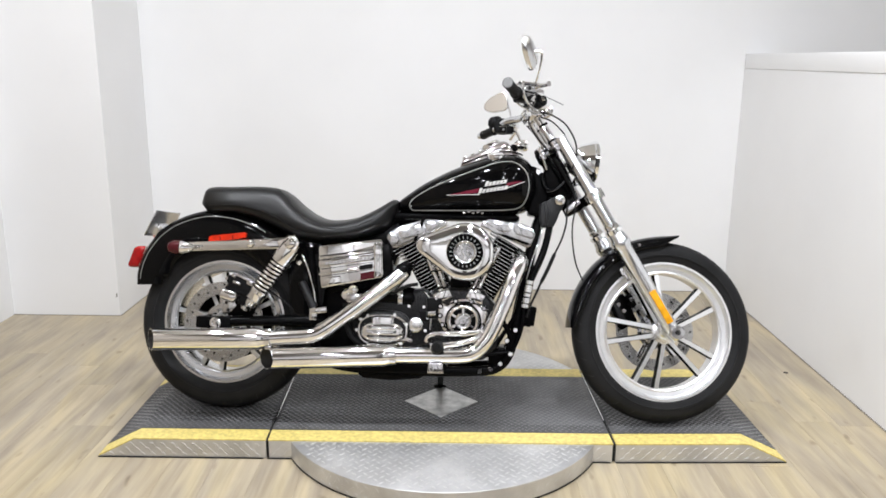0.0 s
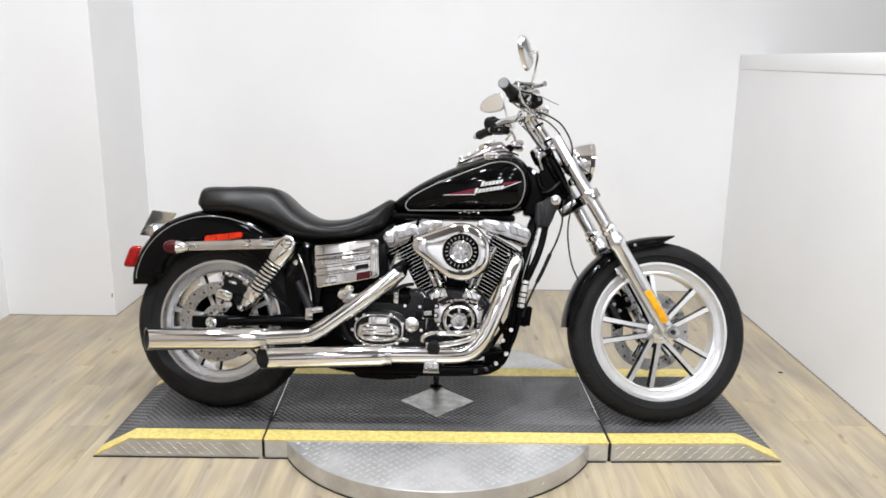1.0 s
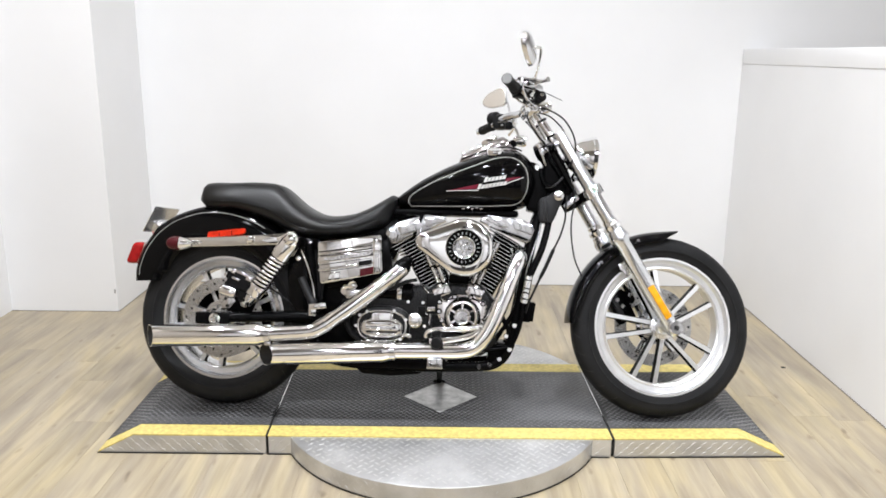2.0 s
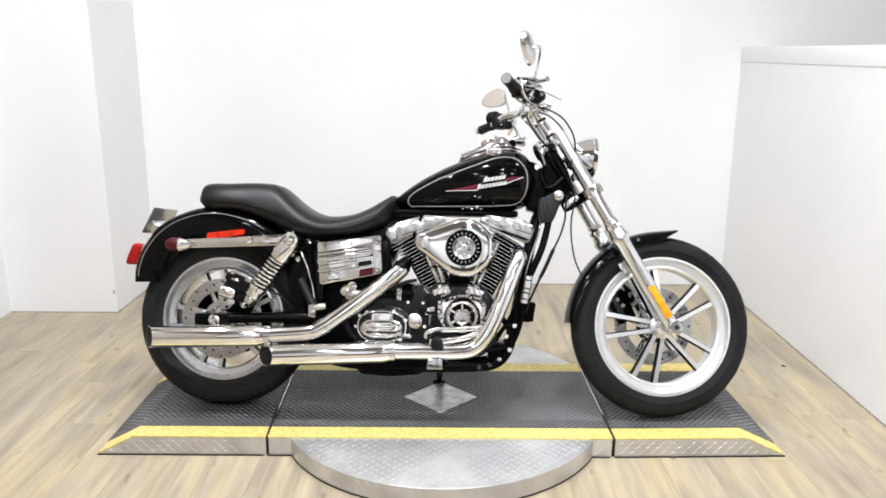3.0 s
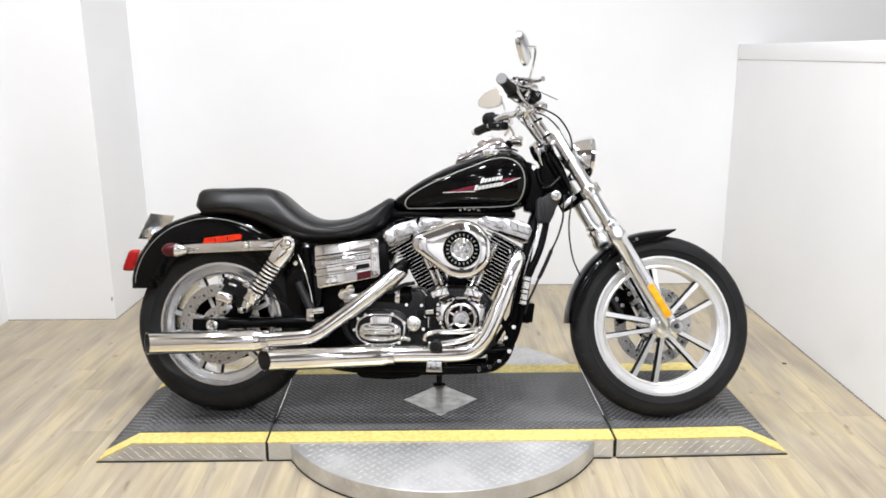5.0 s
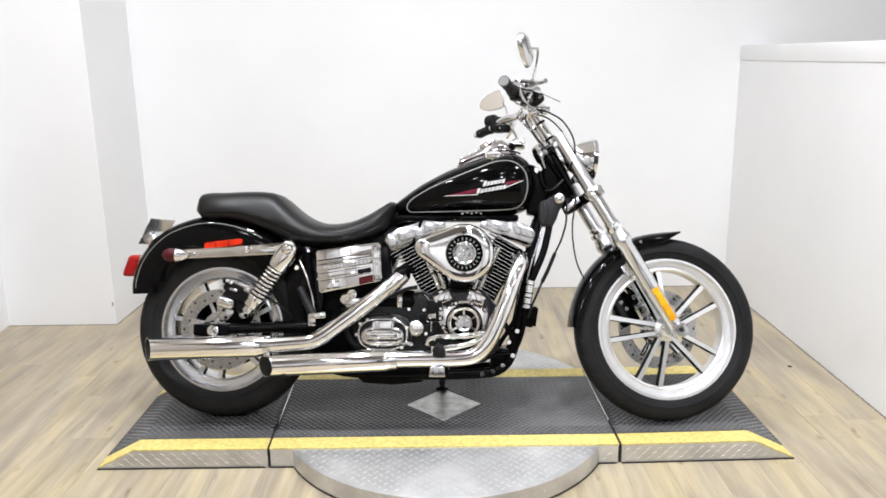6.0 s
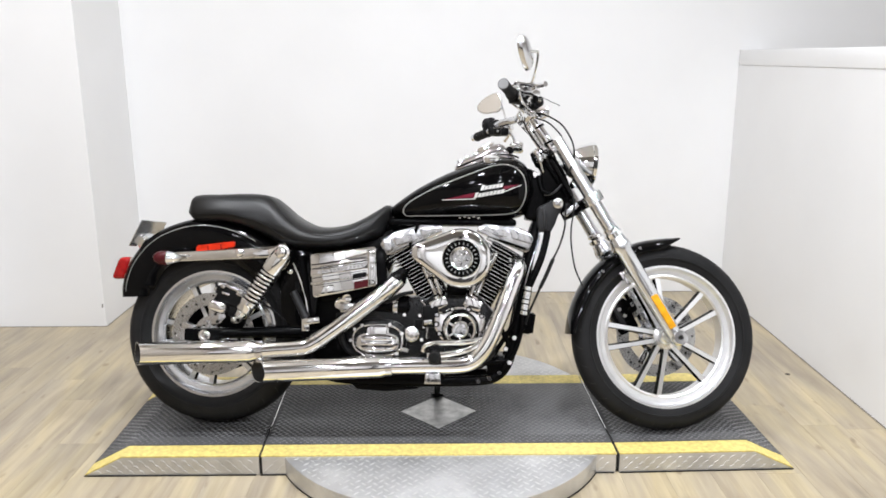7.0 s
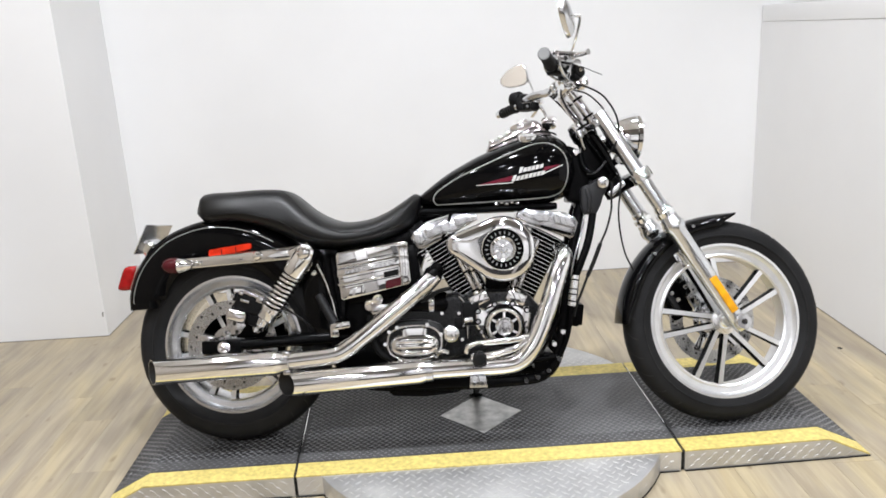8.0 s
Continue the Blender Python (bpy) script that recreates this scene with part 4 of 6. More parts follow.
for sd in (-1, 1):
    y = sd * 0.103
    bm = lathe(B(), [(0.0228, 0.36), (0.0228, 0.788), (0.020, 0.796), (0, 0.798)], AX + Vector((0, y, 0)), U, 32)
    leg = part("fork_leg", bm, FORK_SILVER, moto, "polished silver telescopic fork leg", 40, STEER)
    prof = [(0, -0.028), (0.016, -0.026), (0.024, -0.012), (0.026, 0.02), (0.027, 0.10), (0.0285, 0.24), (0.0295, 0.345), (0.034, 0.352), (0.0355, 0.366), (0.034, 0.378), (0.030, 0.384), (0.030, 0.396), (0.026, 0.402), (0.0245, 0.404)]
    part("slider", lathe(B(), prof, AX + Vector((0, y, 0)), U, 36), FORK_SILVER, leg, "polished lower slider", 40, STEER)
    part("seal_collar", lathe(B(), [(0.0245, 0.402), (0.031, 0.405), (0.032, 0.42), (0.0265, 0.427), (0.0265, 0.44), (0.0245, 0.442)], AX + Vector((0, y, 0)), U, 32), CHROME, leg, "chrome seal collar", 40, STEER)
    bm = lathe(B(), [(0, 0.0), (0.0235, 0), (0.0255, 0.004), (0.0255, 0.018), (0.022, 0.022), (0.010, 0.0225), (0.009, 0.016), (0, 0.016)], (AX.x, y + sd * 0.020, AX.z + 0.003), (0, sd, 0), 28)
    part("axle_cap", bm, CHROME_DULL, leg, "machined axle end", 40, STEER)
    part("axle_socket", disc(B(), (AX.x, y + sd * 0.0355, AX.z + 0.003), 0.0085, sd * 0.002, bev=0.0004, seg=6), HOLE, leg, "dark hexagon socket", 40, STEER)
    bm = box(B(), on_fork(0.106, y + sd * 0.031), (0.025, 0.007, 0.128), 0.003, (0, -31.3, 0))
    part("amber_reflector", bm, AMBER, leg, "long amber reflector", 40, STEER)

bm = B()
plate(bm, [(-0.035, -0.075), (-0.05, 0), (-0.035, 0.075), (0.0, 0.138), (0.035, 0.115), (0.03, 0), (0.035, -0.115), (0.0, -0.138)], -0.018, 0.018, 0.006)
T2 = Matrix.Translation(on_fork(0.555, 0)) @ Matrix.Rotation(radians(-31.3), 4, "Y") @ Matrix.Rotation(radians(90), 4, "X")
low = part("lower_fork_clamp", bm, SATIN, moto, "black lower fork clamp", 40, STEER @ T2)
bm = B()
for sd in (-1, 1):
    lathe(bm, [(0.0245, -0.020), (0.033, -0.018), (0.034, 0.014), (0.030, 0.020), (0.0245, 0.021)], on_fork(0.555, sd * 0.103), U, 28)
    part("clamp_cover", bm, CHROME, low, "polished clamp cover", 40, STEER)
    bm = B()
bm.free()
bm = B()
plate(bm, [(-0.07, -0.05), (-0.075, 0), (-0.07, 0.05), (-0.035, 0.118), (0.006, 0.114), (0.006, 0), (0.006, -0.114), (-0.035, -0.118)], -0.011, 0.011, 0.006)
T2 = Matrix.Translation(on_fork(0.770, 0)) @ Matrix.Rotation(radians(-31.3), 4, "Y") @ Matrix.Rotation(radians(90), 4, "X")
upc = part("upper_fork_clamp", bm, CHROME_DULL, moto, "silver upper fork clamp", 40, STEER @ T2)
bm = lathe(B(), [(0.0, 0.0), (0.030, 0.0), (0.032, 0.01), (0.03, 0.03), (0.02, 0.036), (0, 0.037)], on_fork(0.775, 0, -0.05), U, 28)
part("stem_nut", bm, CHROME, upc, "", 40, STEER)

# headlamp
bm = lathe(B(), [(0, -0.095), (0.022, -0.090), (0.045, -0.072), (0.062, -0.045), (0.073, -0.012), (0.077, 0.0), (0.0805, 0.002), (0.0805, 0.014), (0.076, 0.018), (0.072, 0.016)], (0.528, 0, 0.937), (0.995, 0, -0.06), 48)
hl = part("headlamp", bm, CHROME, moto, "chrome bullet headlamp", 40, STEER)
bm = lathe(B(), [(0.073, 0.012), (0.060, 0.020), (0.035, 0.026), (0, 0.028)], (0.528, 0, 0.937), (0.995, 0, -0.06), 48)
part("headlamp_lens", bm, LENS, hl, "clear domed lens", 60, STEER)
bm = lathe(B(), [(0.072, 0.008), (0.05, -0.02), (0.025, -0.04), (0, -0.045)], (0.528, 0, 0.937), (0.995, 0, -0.06), 40)
part("reflector_bowl", bm, CHROME, hl, "bright reflector bowl", 60, STEER)
bm = tube(B(), spline([on_fork(0.62, 0), (0.475, 0, 0.87), (0.50, 0, 0.86)], 4), 0.014, 12)
tube(bm, [(0.42, 0, 0.93), (0.47, 0, 0.94)], 0.018, 12)
part("headlamp_bracket", bm, CHROME_DULL, hl, "", 40, STEER)

# handlebar and its fittings
BAR = [(0.300, 0, 1.118), (0.300, 0.055, 1.119), (0.288, 0.13, 1.126), (0.242, 0.205, 1.128), (0.202, 0.275, 1.110), (0.160, 0.372, 1.108)]
pts = [(x, -y, z) for x, y, z in BAR[::-1]] + BAR[1:]
bar = part("handlebar", tube(B(), spline(pts, 6), 0.0138, 16), CHROME_DULL, moto, "chrome pullback handlebar", 50, STEER)
for sd in (-1, 1):
    bm = tube(B(), spline([on_fork(0.772, sd * 0.050, -0.012), on_fork(0.83, sd * 0.050, -0.014), on_fork(0.88, sd * 0.048, -0.016), (0.303, sd * 0.045, 1.112)], 4), 0.0165, 16)
    disc(bm, (0.300, sd * 0.062, 1.118), 0.024, -sd * 0.034, bev=0.004)
    rs = part("riser", bm, CHROME, bar, "chrome handlebar riser", 40, STEER)
    for s_ in (0.80, 0.865):
        part("riser_ring", lathe(B(), [(0.0165, 0), (0.0185, 0.001), (0.0185, 0.007), (0.0165, 0.008)], on_fork(s_, sd * 0.050, -0.013), U, 24), SATIN, rs, "black ring", 40, STEER)
    a, b = Vector((0.205, sd * 0.268, 1.110)), Vector((0.160, -0.378, 1.108)) if sd < 0 else Vector((0.172, 0.352, 1.108))
    ax = (b - a).normalized()
    ln = (b - a).length
    prof = [(0.0138, 0), (0.021, 0.001), (0.021, 0.006)]
    for k in range(5 if sd > 0 else 7):
        prof += [(0.0165, 0.008 + 0.015 * k), (0.0175, 0.010 + 0.015 * k), (0.0175, 0.019 + 0.015 * k), (0.0165, 0.021 + 0.015 * k)]
    prof += [(0.0182, ln - 0.012), (0.0182, ln), (0.0, ln)]
    gr = part("grip", lathe(B(), prof, a, ax, 28), RUBBER, bar, "black rubber grip", 40, STEER)
    part("grip_end", disc(B(), b - ax * 0.001, 0.0166, 0.004, ax, 0.0015), GRIP_GREY, gr, "grey end cap", 40, STEER)
    c = Vector((0.240, sd * 0.232, 1.110))
    bm = box(B(), c, (0.046, 0.052, 0.044), 0.011, (0, 0, sd * -30))
    box(bm, c + Vector((-0.022, 0, -0.006)), (0.02, 0.034, 0.03), 0.005, (0, 0, sd * -30))
    box(bm, c + Vector((0.018, -sd * 0.03, -0.014)), (0.03, 0.03, 0.03), 0.008)
    sw = part("switch_housing", bm, PLASTIC, bar, "black switch housing", 40, STEER)
    for dx, dz, r_ in ((-0.012, 0.010, 0.006), (0.008, -0.004, 0.0045), (-0.008, -0.012, 0.0045)):
        part("switch_button", disc(B(), c + Vector((dx, -0.028, dz)), r_, -0.006, bev=0.0012, seg=14), GRIP_GREY, sw, "small grey button", 40, STEER)
    part("housing_seam", box(B(), c + Vector((0.0, 0.0, 0.002)), (0.048, 0.054, 0.0022), 0, (0, 0, sd * -30)), CHROME_DULL, sw, "thin bright seam", 40, STEER)
    if sd > 0:
        bm = tube(B(), [(0.236, 0.236, 1.128), (0.206, 0.285, 1.136)], [0.023, 0.025], 24)
        disc(bm, (0.222, 0.250, 1.136), 0.028, 0.045, (-0.5, 0.85, 0.1), 0.008)
        box(bm, (0.232, 0.25, 1.118), (0.05, 0.06, 0.05), 0.012, (0, 0, -30))
        part("clutch_perch", bm, PLASTIC, sw, "rounded black clutch lever perch", 40, STEER)
    box_ = box(B(), c + Vector((0.040, sd * -0.002, 0.012)), (0.034, 0.045, 0.022), 0.006, (0, 8, sd * -30))
    part("lever_perch", box_, CHROME, sw, "lever perch", 40, STEER)
    tip = [(0.056, 0.035, 0.018), (0.058, 0.10, 0.008), (0.050, 0.155, -0.004)] if sd > 0 else [(0.040, 0.03, 0.026), (0.054, 0.05, 0.025), (0.068, 0.075, 0.024)]
    lv = spline([c + Vector((0.030, -sd * 0.01, 0.020))] + [c + Vector((x, sd * y, z)) for x, y, z in tip], 5)
    part("lever", tube(B(), lv, [0.0095] * 6 + [0.0075] * 9 + [0.009], 12), CHROME, sw, "chrome hand lever", 50, STEER)
    # mirror
    N = Vector((-0.75, -0.95, 0)).normalized() if sd > 0 else Vector((-1, 0.62, 0.0)).normalized()
    side = Vector((0, 0, 1)).cross(N).normalized()
    if side.y * sd < 0:
        side = -side
    tilt = radians(38 if sd < 0 else -9)
    Lx = side * math.cos(tilt) + Vector((0, 0, 1)) * math.sin(tilt)
    Sx = N.cross(Lx)
    mc = Vector((0.224, sd * 0.375, 1.211)) if sd < 0 else Vector((0.222, sd * 0.365, 1.246))

    def shape(k, s, h):
        a = 2 * math.pi * k / 40
        w = 0.040 * (1 - (0.20 if sd < 0 else 0.40) * math.cos(a))
        u, v = (math.copysign(abs(q) ** 0.72, q) for q in (math.cos(a), math.sin(a)))
        return mc + Lx * (0.057 * u * s) + Sx * (w * 0.94 * v * s) - N * h

    rings = [[shape(k, s, h) for k in range(40)] for s, h in ((0.93, -0.001), (1.0, 0.0), (1.0, 0.005), (0.96, 0.011), (0.82, 0.017), (0.5, 0.021), (0.1, 0.0225))]
    mr = part("mirror", loft(B(), rings), CHROME_DULL, bar, "chrome rear-view mirror", 50, STEER)
    rings = [[shape(k, s, h) for k in range(40)] for s, h in ((0.94, 0.0), (0.93, -0.0022), (0.2, -0.0022))]
    part("mirror_glass", loft(B(), rings), MIRROR, mr, "mirror glass", 40, STEER)
    stem = spline([c + Vector((0.030, sd * 0.012, 0.025)), c + Vector((0.036, sd * 0.06, 0.065)), mc + Vector((0.048, -sd * 0.01, 0.0)), mc + Vector((0.036, sd * 0.002, 0.004)), mc - N * 0.018], 6)
    part("mirror_stem", tube(B(), stem, 0.0048, 10), CHROME, mr, "thin chrome stem", 60, STEER)


def cable(pts, r=0.0042, mt=RUBBER, name="cable", label="black control cable", m=None):
    part(name, tube(B(), spline(pts, 7), r, 10), mt, moto, label, 60, m)


cable([(0.300, -0.10, 1.092), (0.330, -0.12, 1.086), (0.356, -0.12, 1.078), (0.388, -0.12, 1.062), (0.412, -0.12, 1.041), (0.437, -0.12, 1.000), (0.447, -0.12, 0.963), (0.445, -0.12, 0.927), (0.433, -0.12, 0.895), (0.419, -0.10, 0.870)], 0.0030, m=STEER)
cable([(0.325, -0.08, 1.080), (0.357, -0.10, 1.063), (0.387, -0.10, 1.039), (0.410, -0.10, 1.010), (0.420, -0.09, 0.975), (0.425, -0.06, 0.92)], 0.0027, m=STEER)
cable([(0.288, -0.06, 1.092), (0.284, -0.07, 1.064), (0.297, -0.07, 1.034), (0.317, -0.07, 1.004), (0.343, -0.07, 0.975), (0.370, -0.06, 0.930)], 0.0030, m=STEER)
cable([(0.315, -0.03, 1.092), (0.327, -0.05, 1.070), (0.351, -0.05, 1.030), (0.377, -0.05, 0.990), (0.400, -0.045, 0.945)], 0.0036, m=STEER)
cable([(0.275, 0.12, 1.11), (0.32, 0.11, 1.06), (0.36, 0.09, 1.0), (0.40, 0.06, 0.93)], 0.0036)
cable([(0.455, -0.085, 0.83), (0.466, -0.09, 0.790), (0.462, -0.09, 0.745), (0.456, -0.09, 0.701), (0.457, -0.09, 0.642), (0.471, -0.085, 0.564), (0.497, -0.08, 0.505)], 0.0028, name="brake_hose", label="thin black brake hose")
cable([(0.440, -0.08, 0.79), (0.435, -0.09, 0.745), (0.433, -0.09, 0.701), (0.416, -0.09, 0.642), (0.393, -0.09, 0.593)], 0.0034)
cable([(0.395, -0.09, 0.597), (0.370, -0.09, 0.537), (0.350, -0.088, 0.495)], 0.0068, RUBBER, "cable_sleeve", "thick black cable sleeve")
part("hose_junction", box(B(), (0.455, -0.078, 0.768), (0.062, 0.022, 0.020), 0.006, (0, -40, 0)), CHROME_DULL, moto, "silver brake hose junction")

cable([(0.226, -0.270, 1.150), (0.228, -0.276, 1.125), (0.232, -0.272, 1.100), (0.251, -0.25, 1.078), (0.284, -0.20, 1.073), (0.312, -0.13, 1.080)], 0.0048, CHROME_DULL, "throttle_cable", "braided steel throttle cable", STEER)
cable([(0.195, -0.235, 1.125), (0.203, -0.21, 1.110), (0.226, -0.20, 1.090), (0.262, -0.19, 1.074), (0.30, -0.13, 1.078)], 0.0036, CHROME_DULL, "throttle_cable", "braided steel throttle cable", STEER)
cable([(0.300, -0.21, 1.128), (0.322, -0.20, 1.119), (0.380, -0.20, 1.094)], 0.0013, GREYCAST, "switch_wire", "thin stiff wire", STEER)
bm = box(B(), (0.252, -0.242, 1.128), (0.056, 0.046, 0.022), 0.008, (0, 0, 20))
tube(bm, [(0.262, -0.225, 1.114), (0.296, -0.205, 1.112)], [0.013, 0.012], 16)
mc_ = part("master_cylinder", bm, CHROME_DULL, moto, "silver front brake master cylinder", 40, STEER)
part("sight_glass", disc(B(), (0.250, -0.2655, 1.128), 0.0075, -0.003, bev=0.001, seg=16), HOLE, mc_, "dark round sight glass", 40, STEER)
bm = lathe(B(), [(0, -0.016), (0.016, -0.014), (0.020, -0.006), (0.020, 0.008), (0.014, 0.015), (0, 0.016)], (0.300, -0.215, 1.100), (0.25, -1, 0.1), 24)
box(bm, (0.290, -0.215, 1.084), (0.022, 0.030, 0.020), 0.006, (0, 10, 20))
part("brake_switch", bm, PLASTIC, mc_, "rounded black brake switch", 40, STEER)
part("switch_screw", disc(B(), (0.304, -0.231, 1.102), 0.0055, -0.004, bev=0.001, seg=12), CHROME, mc_, "", 40, STEER)
part("reservoir_lid", box(B(), (0.242, -0.250, 1.144), (0.074, 0.050, 0.006), 0.002, (0, 0, 12)), CHROME, mc_, "chrome reservoir lid", 40, STEER)
for k in range(3):
    part("lid_screw", disc(B(), (0.216 + 0.026 * k, -0.262, 1.147), 0.004, 0.003, (0, 0, 1), 0.001, 10), CHROME_DULL, mc_, "", 40, STEER)
bm = box(B(), (0.262, -0.205, 1.098), (0.022, 0.030, 0.020), 0.005, (0, 20, 20))
box(bm, (0.248, -0.235, 1.100), (0.040, 0.036, 0.016), 0.005, (0, 8, 20))
part("banjo_fitting", bm, CHROME, mc_, "chrome hose fitting", 40, STEER)
bm = box(B(), (0.326, -0.02, 1.098), (0.084, 0.16, 0.032), 0.011, (0, -6, 0))
bc = part("bar_clamp", bm, CHROME, moto, "polished handlebar clamp", 40, STEER)
for k in range(2):
    part("clamp_bolt", disc(B(), (0.305 + 0.045 * k, -0.100, 1.098), 0.008, -0.006, bev=0.002, seg=12), CHROME_DULL, bc, "", 40, STEER)
bm = lathe(B(), [(0, -0.028), (0.012, -0.026), (0.020, -0.014), (0.024, 0.004), (0.0245, 0.018), (0.021, 0.024), (0, 0.027)], (0.303, 0.20, 1.037), (1, 0, 0.05), 28)
tube(bm, spline([(0.30, 0.20, 1.05), (0.285, 0.20, 1.085), (0.250, 0.20, 1.122)], 4), 0.006, 10)
part("front_turn_signal", bm, CHROME, moto, "chrome bullet turn signal under the handlebar", 40, STEER)

# front brake caliper behind the wheel
bm = box(B(), (0.665, 0.070, 0.395), (0.075, 0.055, 0.12), 0.012, (0, -28, 0))
box(bm, (0.69, 0.068, 0.43), (0.05, 0.045, 0.05), 0.01, (0, -28, 0))
for k in range(3):
    disc(bm, (0.652 + 0.018 * k, 0.036, 0.36 + 0.032 * k), 0.013, 0.02, bev=0.003)
fcal = part("front_caliper", bm, SATIN, moto, "black front brake caliper", 40, STEER)
for x, z in ((0.640, 0.352), (0.668, 0.398), (0.695, 0.440), (0.648, 0.420)):
    part("caliper_bolt", disc(B(), (x, 0.040, z), 0.0075, -0.008, bev=0.002, seg=12), CHROME_DULL, fcal, "", 40, STEER)
part("caliper_bridge", box(B(), (0.655, 0.040, 0.385), (0.020, 0.012, 0.085), 0.004, (0, -28, 0)), NECK_GREY, fcal, "grey caliper bridge", 40, STEER)

# ---- frame
def tubes(name, paths, r, mt, label=""):
    for p in paths:
        part(name, tube(B(), spline(p, 7), r, 14), mt, moto, label, 60)


for sd in (-1, 1):
    tubes("frame_tube", [[(0.385, sd * 0.02, 0.80), (0.335, sd * 0.055, 0.70), (0.305, sd * 0.072, 0.55), (0.270, sd * 0.078, 0.36), (0.245, sd * 0.08, 0.245), (0.205, sd * 0.08, 0.190), (0.13, sd * 0.08, 0.172), (-0.10, sd * 0.08, 0.165), (-0.38, sd * 0.08, 0.18), (-0.45, sd * 0.09, 0.26), (-0.46, sd * 0.10, 0.42), (-0.48, sd * 0.10, 0.60)]], 0.0175, SATIN, "satin black frame tube")
tubes("frame_backbone", [[(0.37, 0, 0.84), (0.20, 0, 0.80), (-0.15, 0, 0.72), (-0.45, 0, 0.62)]], 0.026, SATIN, "satin black frame backbone")
bm = lathe(B(), [(0.026, -0.13), (0.036, -0.125), (0.036, -0.07), (0.030, -0.06), (0.030, 0.08), (0.036, 0.09), (0.036, 0.125), (0.026, 0.13)], (0.412, 0, 0.862), (-math.sin(RAKE), 0, math.cos(RAKE)), 28)
plate(bm, [(0.30, 0.80), (0.375, 0.92), (0.43, 0.82), (0.40, 0.72), (0.335, 0.70)], -0.035, 0.035, 0.008)
part("steering_head", bm, SATIN, moto, "black steering head with gussets")
bm = plate(B(), [(0.338, 0.768), (0.348, 0.780), (0.372, 0.787), (0.391, 0.801), (0.409, 0.807), (0.424, 0.800), (0.429, 0.785), (0.425, 0.768), (0.411, 0.745), (0.402, 0.718), (0.388, 0.690), (0.346, 0.690), (0.339, 0.72)], -0.088, -0.02, 0.008, 3)
ig = part("neck_casting", bm, NECK_GREY, moto, "dark grey cast frame neck")
part("casting_rib", plate(B(), [(0.352, 0.772), (0.364, 0.776), (0.374, 0.745), (0.370, 0.70), (0.357, 0.70), (0.360, 0.735)], -0.093, -0.08, 0.004, 2), NECK_GREY, ig)
bm = plate(B(), [(0.296, 0.735), (0.306, 0.80), (0.312, 0.870), (0.305, 0.915), (0.330, 0.905), (0.350, 0.88), (0.365, 0.83), (0.371, 0.789), (0.34, 0.73)], -0.072, 0.03, 0.014, 4)
part("coil_cover", bm, SATIN, moto, "black plastic cover at the steering head")
part("tank_tunnel", box(B(), (0.04, 0, 0.723), (0.46, 0.10, 0.024), 0.010), SATIN, moto, "black frame rail under the tank")
cable([(0.352, -0.088, 0.50), (0.330, -0.096, 0.450), (0.312, -0.10, 0.41), (0.300, -0.10, 0.37)], 0.0042)
bm = plate(B(), [(0.352, 0.86), (0.358, 0.930), (0.375, 0.962), (0.402, 0.962), (0.440, 0.900), (0.470, 0.825), (0.45, 0.79), (0.405, 0.80), (0.371, 0.80)], -0.040, 0.045, 0.014, 4)
part("steering_head_cover", bm, SATIN, moto, "glossy black steering head cover")
cable([(0.345, -0.078, 0.885), (0.349, -0.082, 0.855), (0.358, -0.084, 0.832), (0.378, -0.084, 0.822), (0.405, -0.078, 0.828)], 0.0075, SATIN, "wiring_sleeve", "black wiring sleeve")
cable([(0.362, -0.086, 0.818), (0.384, -0.088, 0.820), (0.402, -0.086, 0.832), (0.425, -0.078, 0.856)], 0.0034, NECK_GREY, "wire_bracket", "small grey wire bracket")
cable([(0.372, -0.055, 0.93), (0.395, -0.062, 0.895), (0.418, -0.062, 0.86), (0.445, -0.058, 0.815)], 0.006, SATIN, "wiring_sleeve", "black wiring sleeve")
cable([(0.388, -0.055, 0.945), (0.412, -0.062, 0.905), (0.438, -0.062, 0.86), (0.462, -0.058, 0.82)], 0.005, RUBBER, "wiring_sleeve", "black wiring sleeve")
part("tank_bolt", disc(B(), (0.332, -0.072, 0.889), 0.0105, -0.010, bev=0.003, seg=20), CHROME, moto, "bright tank mounting bolt")
bm = lathe(B(), [(0, 0.014), (0.010, 0.014), (0.014, 0.011), (0.0175, 0.009), (0.0185, 0)], (0.409, -0.092, 0.788), (0, -1, 0), 24)
part("lock_barrel", bm, CHROME_DULL, ig, "silver lock barrel")
bm = lathe(B(), [(0, 0.015), (0.008, 0.013), (0.012, 0.0), (0.010, -0.013), (0, -0.016)], (0.347, -0.070, 0.946), (-0.3, 0, 0.95), 20)
tube(bm, [(0.347, -0.07, 0.94), (0.362, -0.055, 0.90)], 0.006, 10)
part("choke_knob", bm, CHROME_DULL, moto, "small chrome knob")

